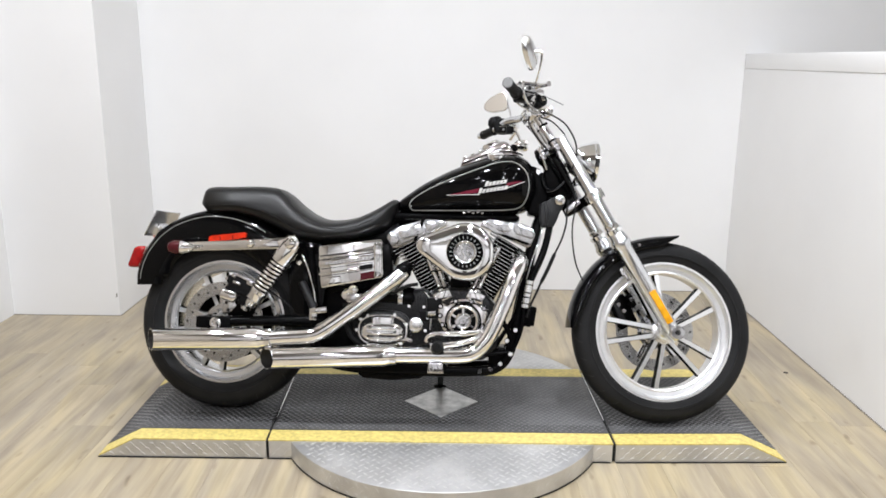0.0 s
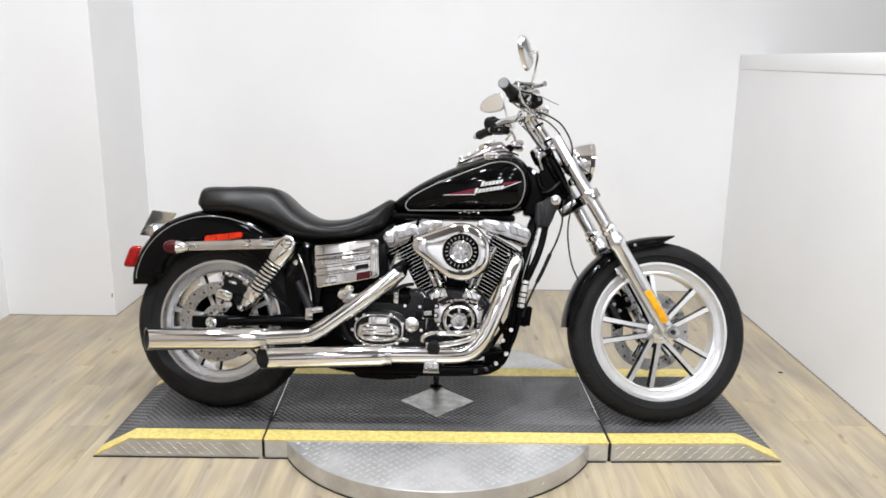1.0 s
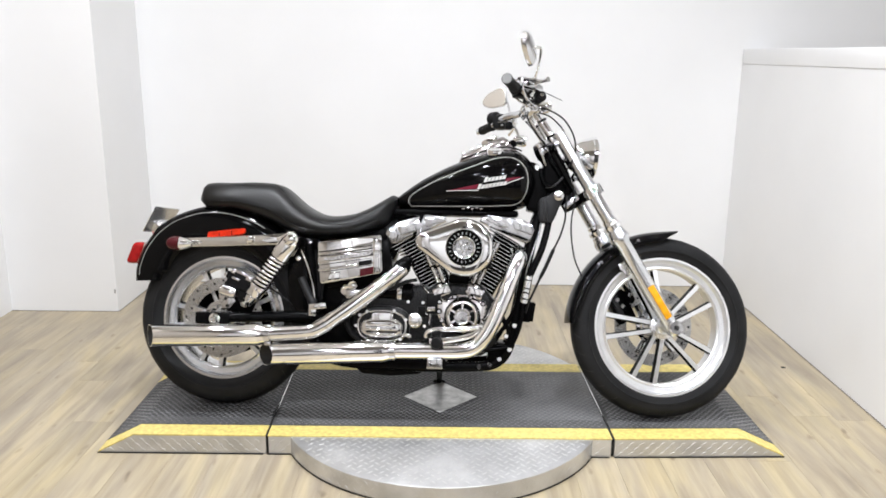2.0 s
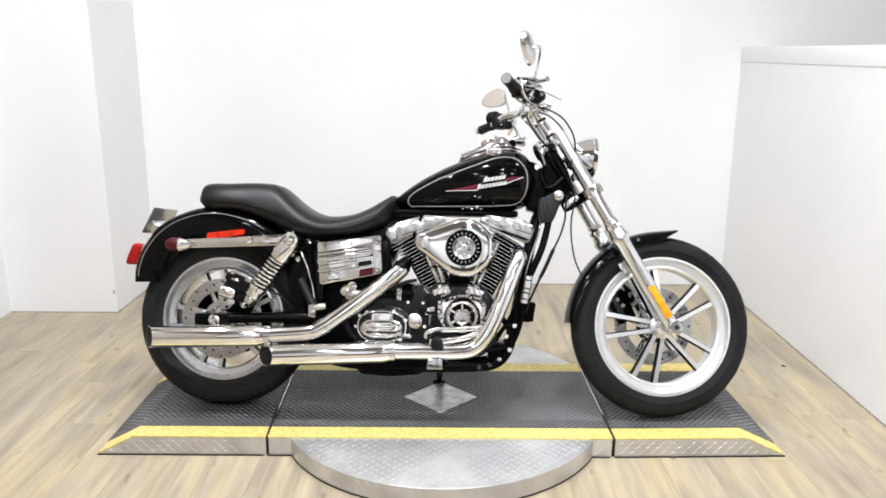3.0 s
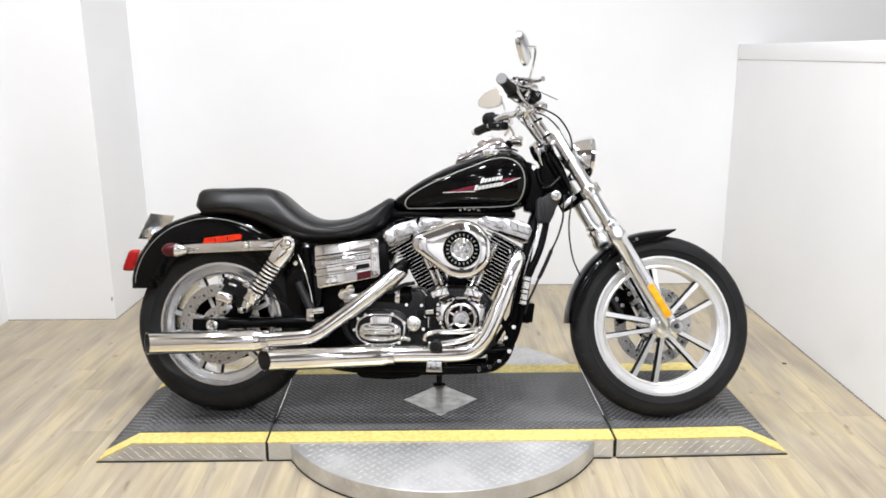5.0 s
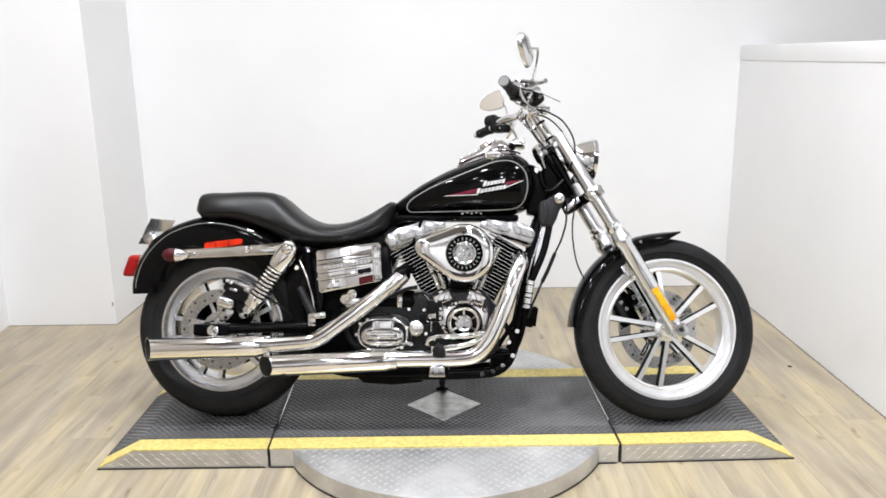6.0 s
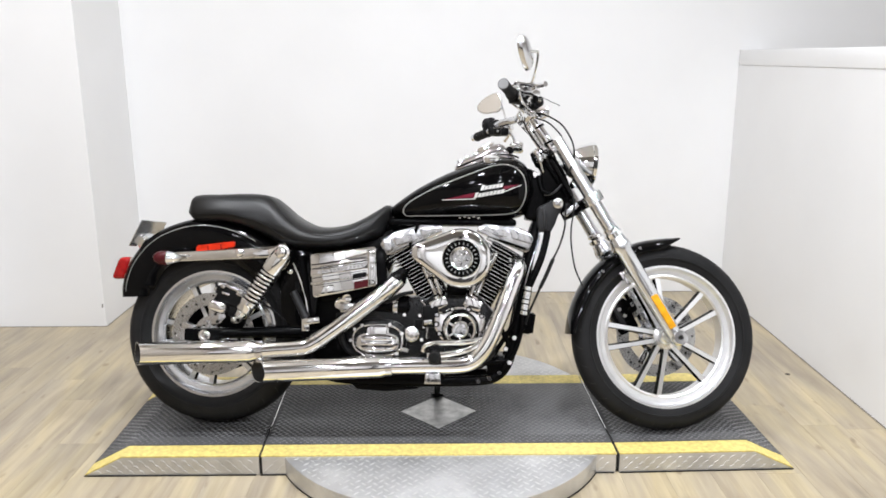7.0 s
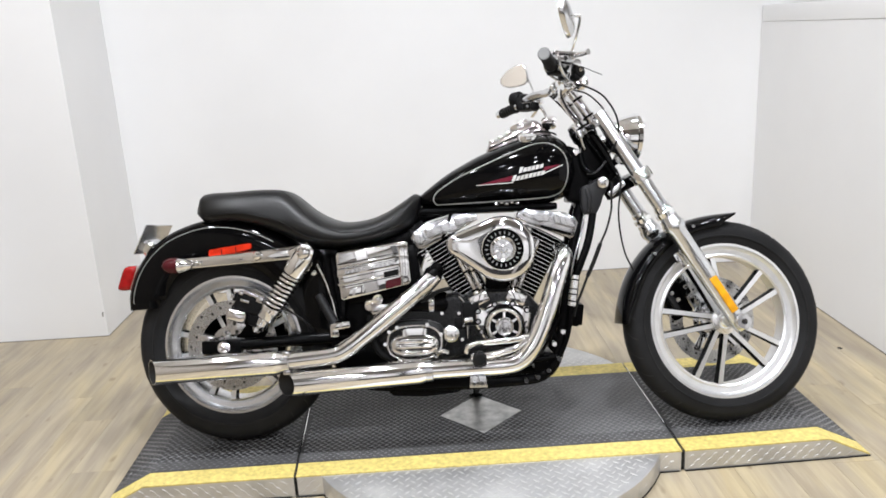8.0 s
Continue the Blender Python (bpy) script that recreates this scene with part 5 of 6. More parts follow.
# regulator and hose beside the downtubes
bm = box(B(), (0.308, -0.01, 0.372), (0.030, 0.13, 0.075), 0.006, (0, 8, 0))
reg = part("voltage_regulator", bm, SATIN, moto, "black finned regulator on the frame")
for k in range(6):
    part("cooling_fin", box(B(), (0.325, -0.062 + 0.020 * k, 0.370), (0.018, 0.004, 0.066), 0.001, (0, 8, 0), 1), SATIN, reg)
bm = tube(B(), [(0.309, -0.102, 0.500), (0.304, -0.104, 0.47), (0.293, -0.106, 0.405)], 0.0150, 20)
hs = part("hose_sleeve", bm, ALUMINIUM, moto, "grey ribbed metal sleeve on the downtube", 60)
for k in range(4):
    t = (0.15, 0.45, 0.62, 0.85)[k]
    part("sleeve_ring", lathe(B(), [(0.0148, -0.002), (0.0162, -0.002), (0.0162, 0.002), (0.0148, 0.002)], (0.309 - 0.016 * t, -0.102 - 0.004 * t, 0.50 - 0.095 * t), (-0.16, -0.04, -0.98), 20, closed=True), SATIN, hs)
cable([(0.380, -0.062, 0.735), (0.374, -0.078, 0.68), (0.354, -0.092, 0.60), (0.327, -0.10, 0.535), (0.309, -0.102, 0.495)], 0.0125, SATIN, "breather_hose", "black breather hose")
cable([(0.352, -0.060, 0.72), (0.345, -0.075, 0.66), (0.325, -0.085, 0.60), (0.302, -0.09, 0.52), (0.290, -0.09, 0.44)], 0.0034, CHROME_DULL, "steel_line", "bright steel line along the downtube")
for a_, b_, r_ in (((0.195, -0.09, 0.395), (0.262, -0.086, 0.270), 0.009), ((0.262, -0.086, 0.375), (0.185, -0.092, 0.250), 0.008), ((0.14, -0.095, 0.232), (0.245, -0.09, 0.245), 0.010)):
    part("frame_brace", tube(B(), [a_, b_], r_, 10), SATIN, moto, "thin black frame brace")
part("engine_mount", plate(B(), [(0.165, 0.195), (0.175, 0.245), (0.225, 0.262), (0.245, 0.235), (0.215, 0.195)], -0.090, 0.06, 0.008, 2), SATIN, moto, "black front engine mount")
cable([(0.29, -0.10, 0.40), (0.285, -0.10, 0.34), (0.262, -0.10, 0.27), (0.22, -0.10, 0.21)], 0.008, SATIN, "oil_hose", "black oil hose")
for k in range(6):
    x, z = ((0.2335, 0.287), (0.2465, 0.240), (0.2115, 0.205), (0.178, 0.185), (0.262, 0.325), (0.14, 0.176))[k]
    bm = B()
    bolt(bm, (x, -0.108, z), 0.0095, 0.010)
    part("frame_bolt", bm, CHROME, moto, "bright frame bolt")

# ---- engine
bm = plate(B(), [(-0.10, 0.22), (-0.10, 0.40), (-0.02, 0.47), (0.14, 0.47), (0.20, 0.40), (0.205, 0.26), (0.15, 0.21)], -0.105, 0.11, 0.02, 3)
part("crankcase", bm, GREYCAST, moto, "dark engine crankcase")


def cylinder(b, t, name):
    """A finned cylinder from b to t."""
    b, t = Vector(b), Vector(t)
    ax = (t - b).normalized()
    core = part(name, lathe(B(), [(0, 0), (0.055, 0), (0.055, (t - b).length), (0, (t - b).length)], b, ax, 28), SATIN, moto, "black finned cylinder with bright fin edges")
    n = 19
    for k in range(n):
        bm = B()
        p = b.lerp(t, (k + 0.5) / n)
        w = 0.047 if k < n - 6 else 0.060 + 0.004 * (k - n + 6)
        box(bm, (0, 0, 0), (2 * w, 0.150, 0.0029), 0.0008, None, 1)
        bm.normal_update()
        for fc in bm.faces:
            fc.material_index = 1 if abs(fc.normal.z) > 0.5 else 0
        ang = math.degrees(math.atan2(ax.x, ax.z))
        part("cooling_fin", bm, [ALUMINIUM, SATIN], core, "", 30, Matrix.Translation(p) @ Matrix.Rotation(radians(ang), 4, "Y"))
    return core


cylinder((-0.002, 0, 0.425), (-0.118, 0, 0.635), "rear_cylinder")
cylinder((0.122, 0, 0.425), (0.238, 0, 0.635), "front_cylinder")
bm = plate(B(), [(-0.205, 0.640), (-0.196, 0.660), (-0.160, 0.682), (-0.062, 0.712), (0.006, 0.706), (0.010, 0.690), (-0.06, 0.655), (-0.165, 0.606), (-0.182, 0.606)], -0.098, 0.085, 0.004, 2)
rk = part("rocker_cover", bm, CHROME_DULL, moto, "chrome rocker cover")
bm = B()
for x, z in ((-0.172, 0.650), (-0.115, 0.672), (-0.060, 0.692), (-0.010, 0.698)):
    bolt(bm, (x, -0.098, z), 0.008, 0.008)
    part("cover_bolt", bm, CHROME_DULL, rk)
    bm = B()
plate(bm, [(-0.108, 0.636), (-0.098, 0.634), (-0.066, 0.714), (-0.078, 0.716)], -0.1035, -0.085, 0.002, 1)
part("cover_joint", bm, SATIN, rk)
bm = plate(B(), [(0.130, 0.690), (0.140, 0.708), (0.160, 0.716), (0.285, 0.700), (0.318, 0.682), (0.326, 0.665), (0.312, 0.622), (0.298, 0.618), (0.200, 0.660)], -0.098, 0.085, 0.004, 2)
rk = part("rocker_cover", bm, CHROME_DULL, moto, "chrome rocker cover")
for x, z in ((0.160, 0.700), (0.215, 0.694), (0.270, 0.684), (0.302, 0.664)):
    bm = B()
    bolt(bm, (x, -0.098, z), 0.008, 0.008)
    part("cover_bolt", bm, CHROME_DULL, rk)
bm = plate(B(), [(0.205, 0.655), (0.300, 0.625), (0.303, 0.633), (0.208, 0.664)], -0.1035, -0.085, 0.002, 1)
part("cover_joint", bm, SATIN, rk)
for outl in ([(-0.160, 0.660), (-0.150, 0.672), (-0.092, 0.694), (-0.084, 0.690), (-0.070, 0.664), (-0.078, 0.655), (-0.140, 0.634), (-0.148, 0.638)],
             [(-0.200, 0.646), (-0.190, 0.660), (-0.172, 0.664), (-0.160, 0.634), (-0.170, 0.614), (-0.184, 0.614)],
             [(-0.066, 0.700), (-0.010, 0.704), (0.004, 0.698), (-0.008, 0.686), (-0.054, 0.666), (-0.060, 0.680)],
             [(0.148, 0.702), (0.165, 0.712), (0.232, 0.704), (0.236, 0.672), (0.205, 0.670)],
             [(0.246, 0.702), (0.292, 0.694), (0.318, 0.676), (0.314, 0.646), (0.254, 0.664)]):
    part("rocker_step", plate(B(), outl, -0.118, -0.090, 0.0018, 2), CHROME_DULL, moto, "stepped chrome face of a rocker cover")
part("head_bracket", plate(B(), [(0.150, 0.520), (0.178, 0.530), (0.178, 0.565), (0.160, 0.555)], -0.135, -0.10, 0.003), PLASTIC, moto, "small dark bracket by the air cleaner")
# pushrod tubes and lifter blocks
for x0, x1, z1 in ((0.022, -0.045, 0.62), (0.006, -0.075, 0.61), (0.098, 0.165, 0.62), (0.114, 0.195, 0.61)):
    bm = lathe(B(), [(0.011, 0), (0.011, 0.03), (0.0085, 0.034), (0.0085, 0.10), (0.011, 0.104), (0.011, 0.2)], (x0, -0.098, 0.435), (x1 - x0, 0.02, z1 - 0.435), 18)
    rod = part("pushrod_tube", bm, CHROME, moto, "chrome pushrod tube")
    ax_ = Vector((x1 - x0, 0.02, z1 - 0.435)).normalized()
    for d_, r_, h_, mt_ in ((0.020, 0.0145, 0.010, CHROME), (0.031, 0.0130, 0.006, SATIN), (0.096, 0.0120, 0.005, SATIN), (0.108, 0.0128, 0.012, CHROME)):
        part("collar", lathe(B(), [(0, 0), (r_, 0.0005), (r_, h_), (0, h_ + 0.0005)], Vector((x0, -0.098, 0.435)) + ax_ * d_, ax_, 18), mt_, rod)
for x, a in ((0.003, -24), (0.120, 24)):
    bm = box(B(), (x, -0.105, 0.440), (0.062, 0.05, 0.036), 0.006, (0, a, 0))
    lf = part("lifter_block", bm, CHROME, moto, "chrome lifter block")
    for dx in (-0.022, 0.022):
        bm = B()
        bolt(bm, (x + dx, -0.130, 0.440 - math.tan(radians(a)) * dx), 0.006, 0.006)
        part("block_bolt", bm, CHROME_DULL, lf)
bm = box(B(), (0.062, -0.06, 0.495), (0.07, 0.07, 0.07), 0.012)
box(bm, (0.062, -0.02, 0.56), (0.10, 0.08, 0.09), 0.012)
part("intake_manifold", bm, SATIN, moto, "black intake manifold between the cylinders")
# air cleaner
AC = Vector((0.081, 0, 0.595))


def tear(s, n=64):
    """The air cleaner's outline, a circle drawn out to a rounded tip at the rear."""
    c2, r1, r2 = Vector((-0.058, 0, 0.614)), 0.101, 0.034
    d = c2 - AC
    ln = math.hypot(d.x, d.z)
    base = math.atan2(d.z, d.x)
    al = math.acos((r1 - r2) / ln)
    pts = []
    for k in range(44):
        a = base + al + (2 * math.pi - 2 * al) * k / 43
        pts.append(AC + Vector((math.cos(a), 0, math.sin(a))) * r1)
    for k in range(20):
        a = base - al + 2 * al * k / 19
        pts.append(c2 + Vector((math.cos(a), 0, math.sin(a))) * r2)
    mid = AC.lerp(c2, 0.25)
    return [mid + (q - mid) * s for q in pts]


rings = [[q + Vector((0, y, 0)) for q in tear(s)] for s, y in ((0.95, -0.124), (1.0, -0.128), (1.0, -0.176), (0.99, -0.186), (0.965, -0.194), (0.925, -0.1985), (0.86, -0.2010), (0.72, -0.2030), (0.5, -0.2045))]
ac = part("air_cleaner", loft(B(), rings), CHROME, moto, "teardrop chrome air cleaner cover", 50)
part("trim_ring", lathe(B(), [(0.065, -0.006), (0.065, 0.004), (0.0625, 0.007), (0.060, 0.004), (0.060, -0.006)], (AC.x, -0.2045, AC.z), (0, -1, 0), 56, closed=True), CHROME, ac, "chrome ring", 40)
part("black_ring", lathe(B(), [(0.060, -0.004), (0.060, 0.004), (0.039, 0.005), (0.039, -0.004)], (AC.x, -0.2045, AC.z), (0, -1, 0), 56, closed=True), SATIN, ac, "black badge ring with light marks", 40)
for k in range(22):
    a = 2 * math.pi * k / 22
    part("ring_mark", box(B(), (AC.x + 0.0495 * math.cos(a), -0.2097, AC.z + 0.0495 * math.sin(a)), (0.0085, 0.0012, 0.0034), 0, (0, -math.degrees(a), 0)), MARK_GREY, ac)
part("badge", lathe(B(), [(0.039, -0.002), (0.039, 0.006), (0.036, 0.009), (0.031, 0.0075), (0.029, 0.0095), (0.012, 0.0095), (0.010, 0.0115), (0, 0.012)], (AC.x, -0.2045, AC.z), (0, -1, 0), 48), CHROME_DULL, ac, "silver round badge", 40)
for k in range(5):
    a = radians(54 + 72 * k)
    part("badge_relief", box(B(), (AC.x + 0.020 * math.cos(a), -0.2140, AC.z + 0.020 * math.sin(a)), (0.013, 0.003, 0.008), 0.001, (0, -math.degrees(a), 0), 1), CHROME, ac)
# cam cover
bm = plate(B(), [(0.006, 0.322), (-0.012, 0.356), (-0.014, 0.400), (-0.004, 0.416), (0.020, 0.410), (0.046, 0.432), (0.112, 0.432), (0.136, 0.410), (0.158, 0.412), (0.164, 0.385), (0.152, 0.328), (0.120, 0.298), (0.052, 0.296), (0.022, 0.306)], -0.136, -0.10, 0.009, 3)
cc = part("cam_cover", bm, CHROME, moto, "chrome cam cover")
CM = (0.078, -0.136, 0.354)
# black ring paints the groove's shade; the cover itself is not cut
part("cover_shadow_groove", lathe(B(), [(0.064, -0.002), (0.064, 0.0012), (0.0585, 0.0012), (0.0585, -0.002)], CM, (0, -1, 0), 48, closed=True), SATIN, cc, "black ring for the groove's shade round the dome")
part("cover_dome", lathe(B(), [(0.059, -0.004), (0.0585, 0.008), (0.055, 0.015), (0.051, 0.0175), (0.047, 0.0165), (0.044, 0.0135), (0, 0.0135)], CM, (0, -1, 0), 48), CHROME, cc)
part("dark_ring", lathe(B(), [(0.0445, 0.011), (0.0445, 0.0150), (0.028, 0.0150), (0.028, 0.011)], CM, (0, -1, 0), 48, closed=True), SATIN, cc, "black inlay ring")
part("round_badge", lathe(B(), [(0.029, 0.011), (0.029, 0.018), (0.0265, 0.0205), (0.0235, 0.0195), (0.021, 0.0175), (0.013, 0.0180), (0.011, 0.0200), (0, 0.0205)], CM, (0, -1, 0), 40), CHROME_DULL, cc, "silver round badge")
for k in range(6):
    a = radians(90 + 60 * k)
    part("inlay_spoke", box(B(), (CM[0] + 0.0365 * math.cos(a), -0.1525, CM[2] + 0.0365 * math.sin(a)), (0.017, 0.004, 0.0075), 0.001, (0, -math.degrees(a), 0), 1), CHROME, cc)
for k in range(5):
    a = radians(18 + 72 * k)
    part("badge_relief", box(B(), (CM[0] + 0.017 * math.cos(a), -0.1545, CM[2] + 0.017 * math.sin(a)), (0.008, 0.003, 0.005), 0.001, (0, -math.degrees(a), 0), 1), CHROME, cc)
for x, z in ((-0.003, 0.403), (0.006, 0.338), (0.150, 0.400), (0.146, 0.338), (0.050, 0.422), (0.106, 0.422), (-0.004, 0.370), (0.030, 0.312)):
    bm = B()
    bolt(bm, (x, -0.136, z), 0.0068, 0.008)
    part("cover_bolt", bm, CHROME_DULL, cc)
    # shade round the bolt head, laid on as a black ring
    part("bolt_shade_ring", lathe(B(), [(0.0100, -0.002), (0.0100, 0.0010), (0.0070, 0.0010), (0.0070, -0.002)], (x, -0.136, z), (0, -1, 0), 20, closed=True), SATIN, cc, "black ring for the shade round a bolt")
part("cover_edge", tube(B(), spline([(0.012, -0.130, 0.404), (0.040, -0.138, 0.416), (0.078, -0.139, 0.420), (0.116, -0.138, 0.416), (0.144, -0.130, 0.404)], 6), 0.0026, 8), SATIN, cc, "dark joint line over the dome", 60)
# gearbox
bm = plate(B(), [(-0.33, 0.29), (-0.325, 0.38), (-0.28, 0.42), (-0.20, 0.455), (-0.06, 0.46), (-0.03, 0.43), (-0.03, 0.27), (-0.10, 0.25), (-0.28, 0.25)], -0.12, 0.10, 0.018, 3)
gb = part("gearbox", bm, GREYCAST, moto, "black gearbox case")


def stadium(cx, cz, hw, hh, n=40, e=2.8):
    return [(cx + hw * math.copysign(abs(math.cos(a)) ** (2 / e), math.cos(a)), cz + hh * math.copysign(abs(math.sin(a)) ** (2 / e), math.sin(a))) for a in (2 * math.pi * k / n for k in range(n))]


part("side_ring", loft(B(), [[(x, y, z) for x, z in stadium(-0.206, 0.316, w, hh)] for w, hh, y in ((0.100, 0.068, -0.115), (0.100, 0.068, -0.130), (0.092, 0.060, -0.136), (0.075, 0.045, -0.136))]), GREYCAST, gb, "dark clutch housing", 40)
part("bright_rim", tube(B(), [(x, -0.137, z) for x, z in stadium(-0.205, 0.313, 0.085, 0.053, 40, 2.6)], 0.0040, 8, closed=True), CHROME, gb, "narrow chrome rim", 60)
sc = part("gearbox_cover", loft(B(), [[(x, y, z) for x, z in stadium(-0.205, 0.305, w, hh, 40, 2.9)] for w, hh, y in ((0.074, 0.038, -0.130), (0.074, 0.038, -0.150), (0.069, 0.033, -0.157), (0.058, 0.022, -0.160))]), CHROME, gb, "stepped chrome gearbox cover", 40)
part("cover_step", loft(B(), [[(x, y, z) for x, z in stadium(-0.203, 0.343, w, hh, 40, 4)] for w, hh, y in ((0.040, 0.022, -0.130), (0.040, 0.022, -0.152), (0.036, 0.018, -0.157), (0.028, 0.01, -0.158))]), CHROME, sc, "", 40)
for k, wide in enumerate((0.096, 0.112, 0.098)):
    part("rib", box(B(), (-0.205, -0.161, 0.286 + 0.017 * k), (wide, 0.009, 0.0085), 0.0032), CHROME, sc)
    part("rib_groove", box(B(), (-0.205, -0.1595, 0.2945 + 0.017 * k), (wide * 0.96, 0.004, 0.0022), 0), NECK_GREY, sc)
for dx, dz in ((-0.055, 0.050), (0.045, 0.055), (-0.096, -0.004), (0.070, -0.050), (-0.05, -0.058), (0.088, 0.022), (-0.082, 0.036)):
    bm = B()
    bolt(bm, (-0.205 + dx * 0.95, -0.136, 0.316 + dz * 0.95), 0.0075, 0.012)
    part("cover_bolt", bm, CHROME, sc)
part("shift_bracket", tube(B(), spline([(-0.135, -0.14, 0.275), (-0.118, -0.15, 0.284), (-0.10, -0.15, 0.278)], 4), 0.008, 10), CHROME, gb, "small chrome lever end", 60)
part("clutch_hose", tube(B(), spline([(-0.345, -0.10, 0.40), (-0.338, -0.125, 0.345), (-0.318, -0.13, 0.29), (-0.285, -0.12, 0.262)], 6), 0.011, 12), RUBBER, moto, "thick black hose beside the clutch housing", 60)
part("oil_tank_cap", lathe(B(), [(0.022, 0), (0.024, 0.01), (0.020, 0.022), (0.010, 0.026), (0, 0.026)], (-0.335, -0.10, 0.430), (-0.2, -0.9, 0.3), 24), CHROME, moto, "chrome oil filler cap")
part("frame_boss", lathe(B(), [(0.016, 0), (0.016, 0.016), (0.010, 0.020), (0, 0.021)], (-0.315, -0.112, 0.452), (0, -1, 0), 20), CHROME, moto, "bright frame bolt boss")
part("panel_bolt", lathe(B(), [(0.010, 0), (0.010, 0.004), (0.006, 0.008), (0, 0.009)], (-0.518, -0.106, 0.545), (0, -1, 0), 18), CHROME, moto, "bright panel bolt")
part("round_cap", lathe(B(), [(0.026, 0), (0.026, 0.012), (0.023, 0.015), (0.012, 0.0175), (0, 0.018)], (-0.090, -0.118, 0.334), (0, -1, 0), 28), ALUMINIUM, gb, "round silver cap")
part("starter_motor", lathe(B(), [(0, -0.12), (0.036, -0.118), (0.038, -0.11), (0.038, 0.02), (0.03, 0.03), (0, 0.032)], (-0.125, -0.09, 0.428), (0.98, 0, -0.05), 28), SATIN, moto, "black starter motor")
part("oil_filler", lathe(B(), [(0.016, 0), (0.016, 0.02), (0.020, 0.022), (0.020, 0.034), (0, 0.036)], (-0.165, -0.095, 0.455), (0, -0.3, 0.95), 20), CHROME_DULL, gb, "ribbed filler cap")
for x, z, r in ((-0.115, 0.400, 0.007), (-0.062, 0.398, 0.007), (-0.055, 0.315, 0.007), (-0.115, 0.290, 0.006), (-0.275, 0.400, 0.007), (-0.048, 0.36, 0.006), (-0.15, 0.438, 0.008)):
    bm = B()
    bolt(bm, (x, -0.120, z), r, 0.007)
    part("case_bolt", bm, CHROME, gb)
part("starter_band", lathe(B(), [(0.0395, -0.030), (0.0405, -0.028), (0.0405, -0.016), (0.0395, -0.014)], (-0.125, -0.09, 0.428), (0.98, 0, -0.05), 28), CHROME_DULL, moto, "bright band round the starter motor")
part("starter_terminal", lathe(B(), [(0.009, 0), (0.009, 0.012), (0.006, 0.016), (0, 0.017)], (-0.150, -0.125, 0.442), (0, -0.9, 0.4), 16), CHROME, moto, "small bright terminal nut")
part("vent_hose", tube(B(), spline([(-0.255, -0.128, 0.425), (-0.215, -0.140, 0.452), (-0.170, -0.138, 0.446), (-0.125, -0.136, 0.470), (-0.085, -0.128, 0.478)], 6), 0.0065, 10), RUBBER, moto, "thin black hose over the gearbox", 60)
part("shift_shaft", tube(B(), [(-0.045, -0.128, 0.375), (-0.018, -0.132, 0.378)], 0.010, 14), CHROME_DULL, gb, "short silver shaft end", 60)
part("drain_plug", lathe(B(), [(0.013, 0), (0.013, 0.006), (0.009, 0.011), (0, 0.012)], (-0.125, -0.120, 0.352), (0, -1, 0), 6), CHROME, gb, "six-sided bright plug")
# edge highlight of the case, modelled as a thin bright tube
part("case_highlight", tube(B(), spline([(-0.060, -0.121, 0.452), (-0.040, -0.124, 0.425), (-0.036, -0.124, 0.380), (-0.038, -0.124, 0.320)], 6), 0.0028, 8), CHROME_DULL, gb, "thin bright line for the highlight on the case edge", 60)
bm = box(B(), (-0.025, -0.115, 0.395), (0.055, 0.04, 0.075), 0.008)
box(bm, (-0.06, -0.11, 0.365), (0.04, 0.03, 0.04), 0.006)
part("sensor_block", bm, PLASTIC, moto, "black plastic cover at the crankcase")
bm = plate(B(), [(-0.28, 0.150), (-0.30, 0.185), (-0.26, 0.215), (0.0, 0.215), (0.03, 0.18), (0.0, 0.155)], -0.10, 0.09, 0.015, 3)
part("oil_pan", bm, SATIN, moto, "black oil pan under the engine")
# battery box with its chrome cover
bm = plate(B(), [(-0.438, 0.596), (-0.432, 0.606), (-0.22, 0.633), (-0.212, 0.626), (-0.206, 0.508), (-0.213, 0.498), (-0.418, 0.456), (-0.427, 0.462)], -0.158, -0.06, 0.010, 3)
bb = part("battery_cover", bm, CHROME, moto, "chrome battery cover with moulded ribs")
for k, (zl, zr, h) in enumerate(((0.562, 0.594, 0.010), (0.540, 0.574, 0.022), (0.505, 0.540, 0.008))):
    bm = plate(B(), [(-0.434, zl - h / 2), (-0.434, zl + h / 2), (-0.212, zr + h / 2), (-0.212, zr - h / 2)], -0.164, -0.150, 0.003, 2)
    part("rib", bm, CHROME, bb)
for k in range(12):
    x = -0.405 + 0.0135 * k
    part("label_bar", box(B(), (x, -0.1648, 0.5445 + 0.153 * (x + 0.405)), (0.0095, 0.0016, 0.010), 0), CHROME_DULL, bb)
part("cover_strap", plate(B(), [(-0.241, 0.618), (-0.214, 0.621), (-0.210, 0.502), (-0.236, 0.496)], -0.167, -0.150, 0.004, 2), CHROME, bb, "polished end strap of the cover")
for x, z in ((-0.226, 0.607), (-0.224, 0.560), (-0.222, 0.512)):
    bm = B()
    bolt(bm, (x, -0.166, z), 0.007, 0.007)
    part("cover_bolt", bm, CHROME_DULL, bb)
part("cover_notch", plate(B(), [(-0.289, 0.539), (-0.288, 0.522), (-0.243, 0.530), (-0.243, 0.547)], -0.1675, -0.155, 0.001, 1), PLASTIC, bb, "black recess in the cover")
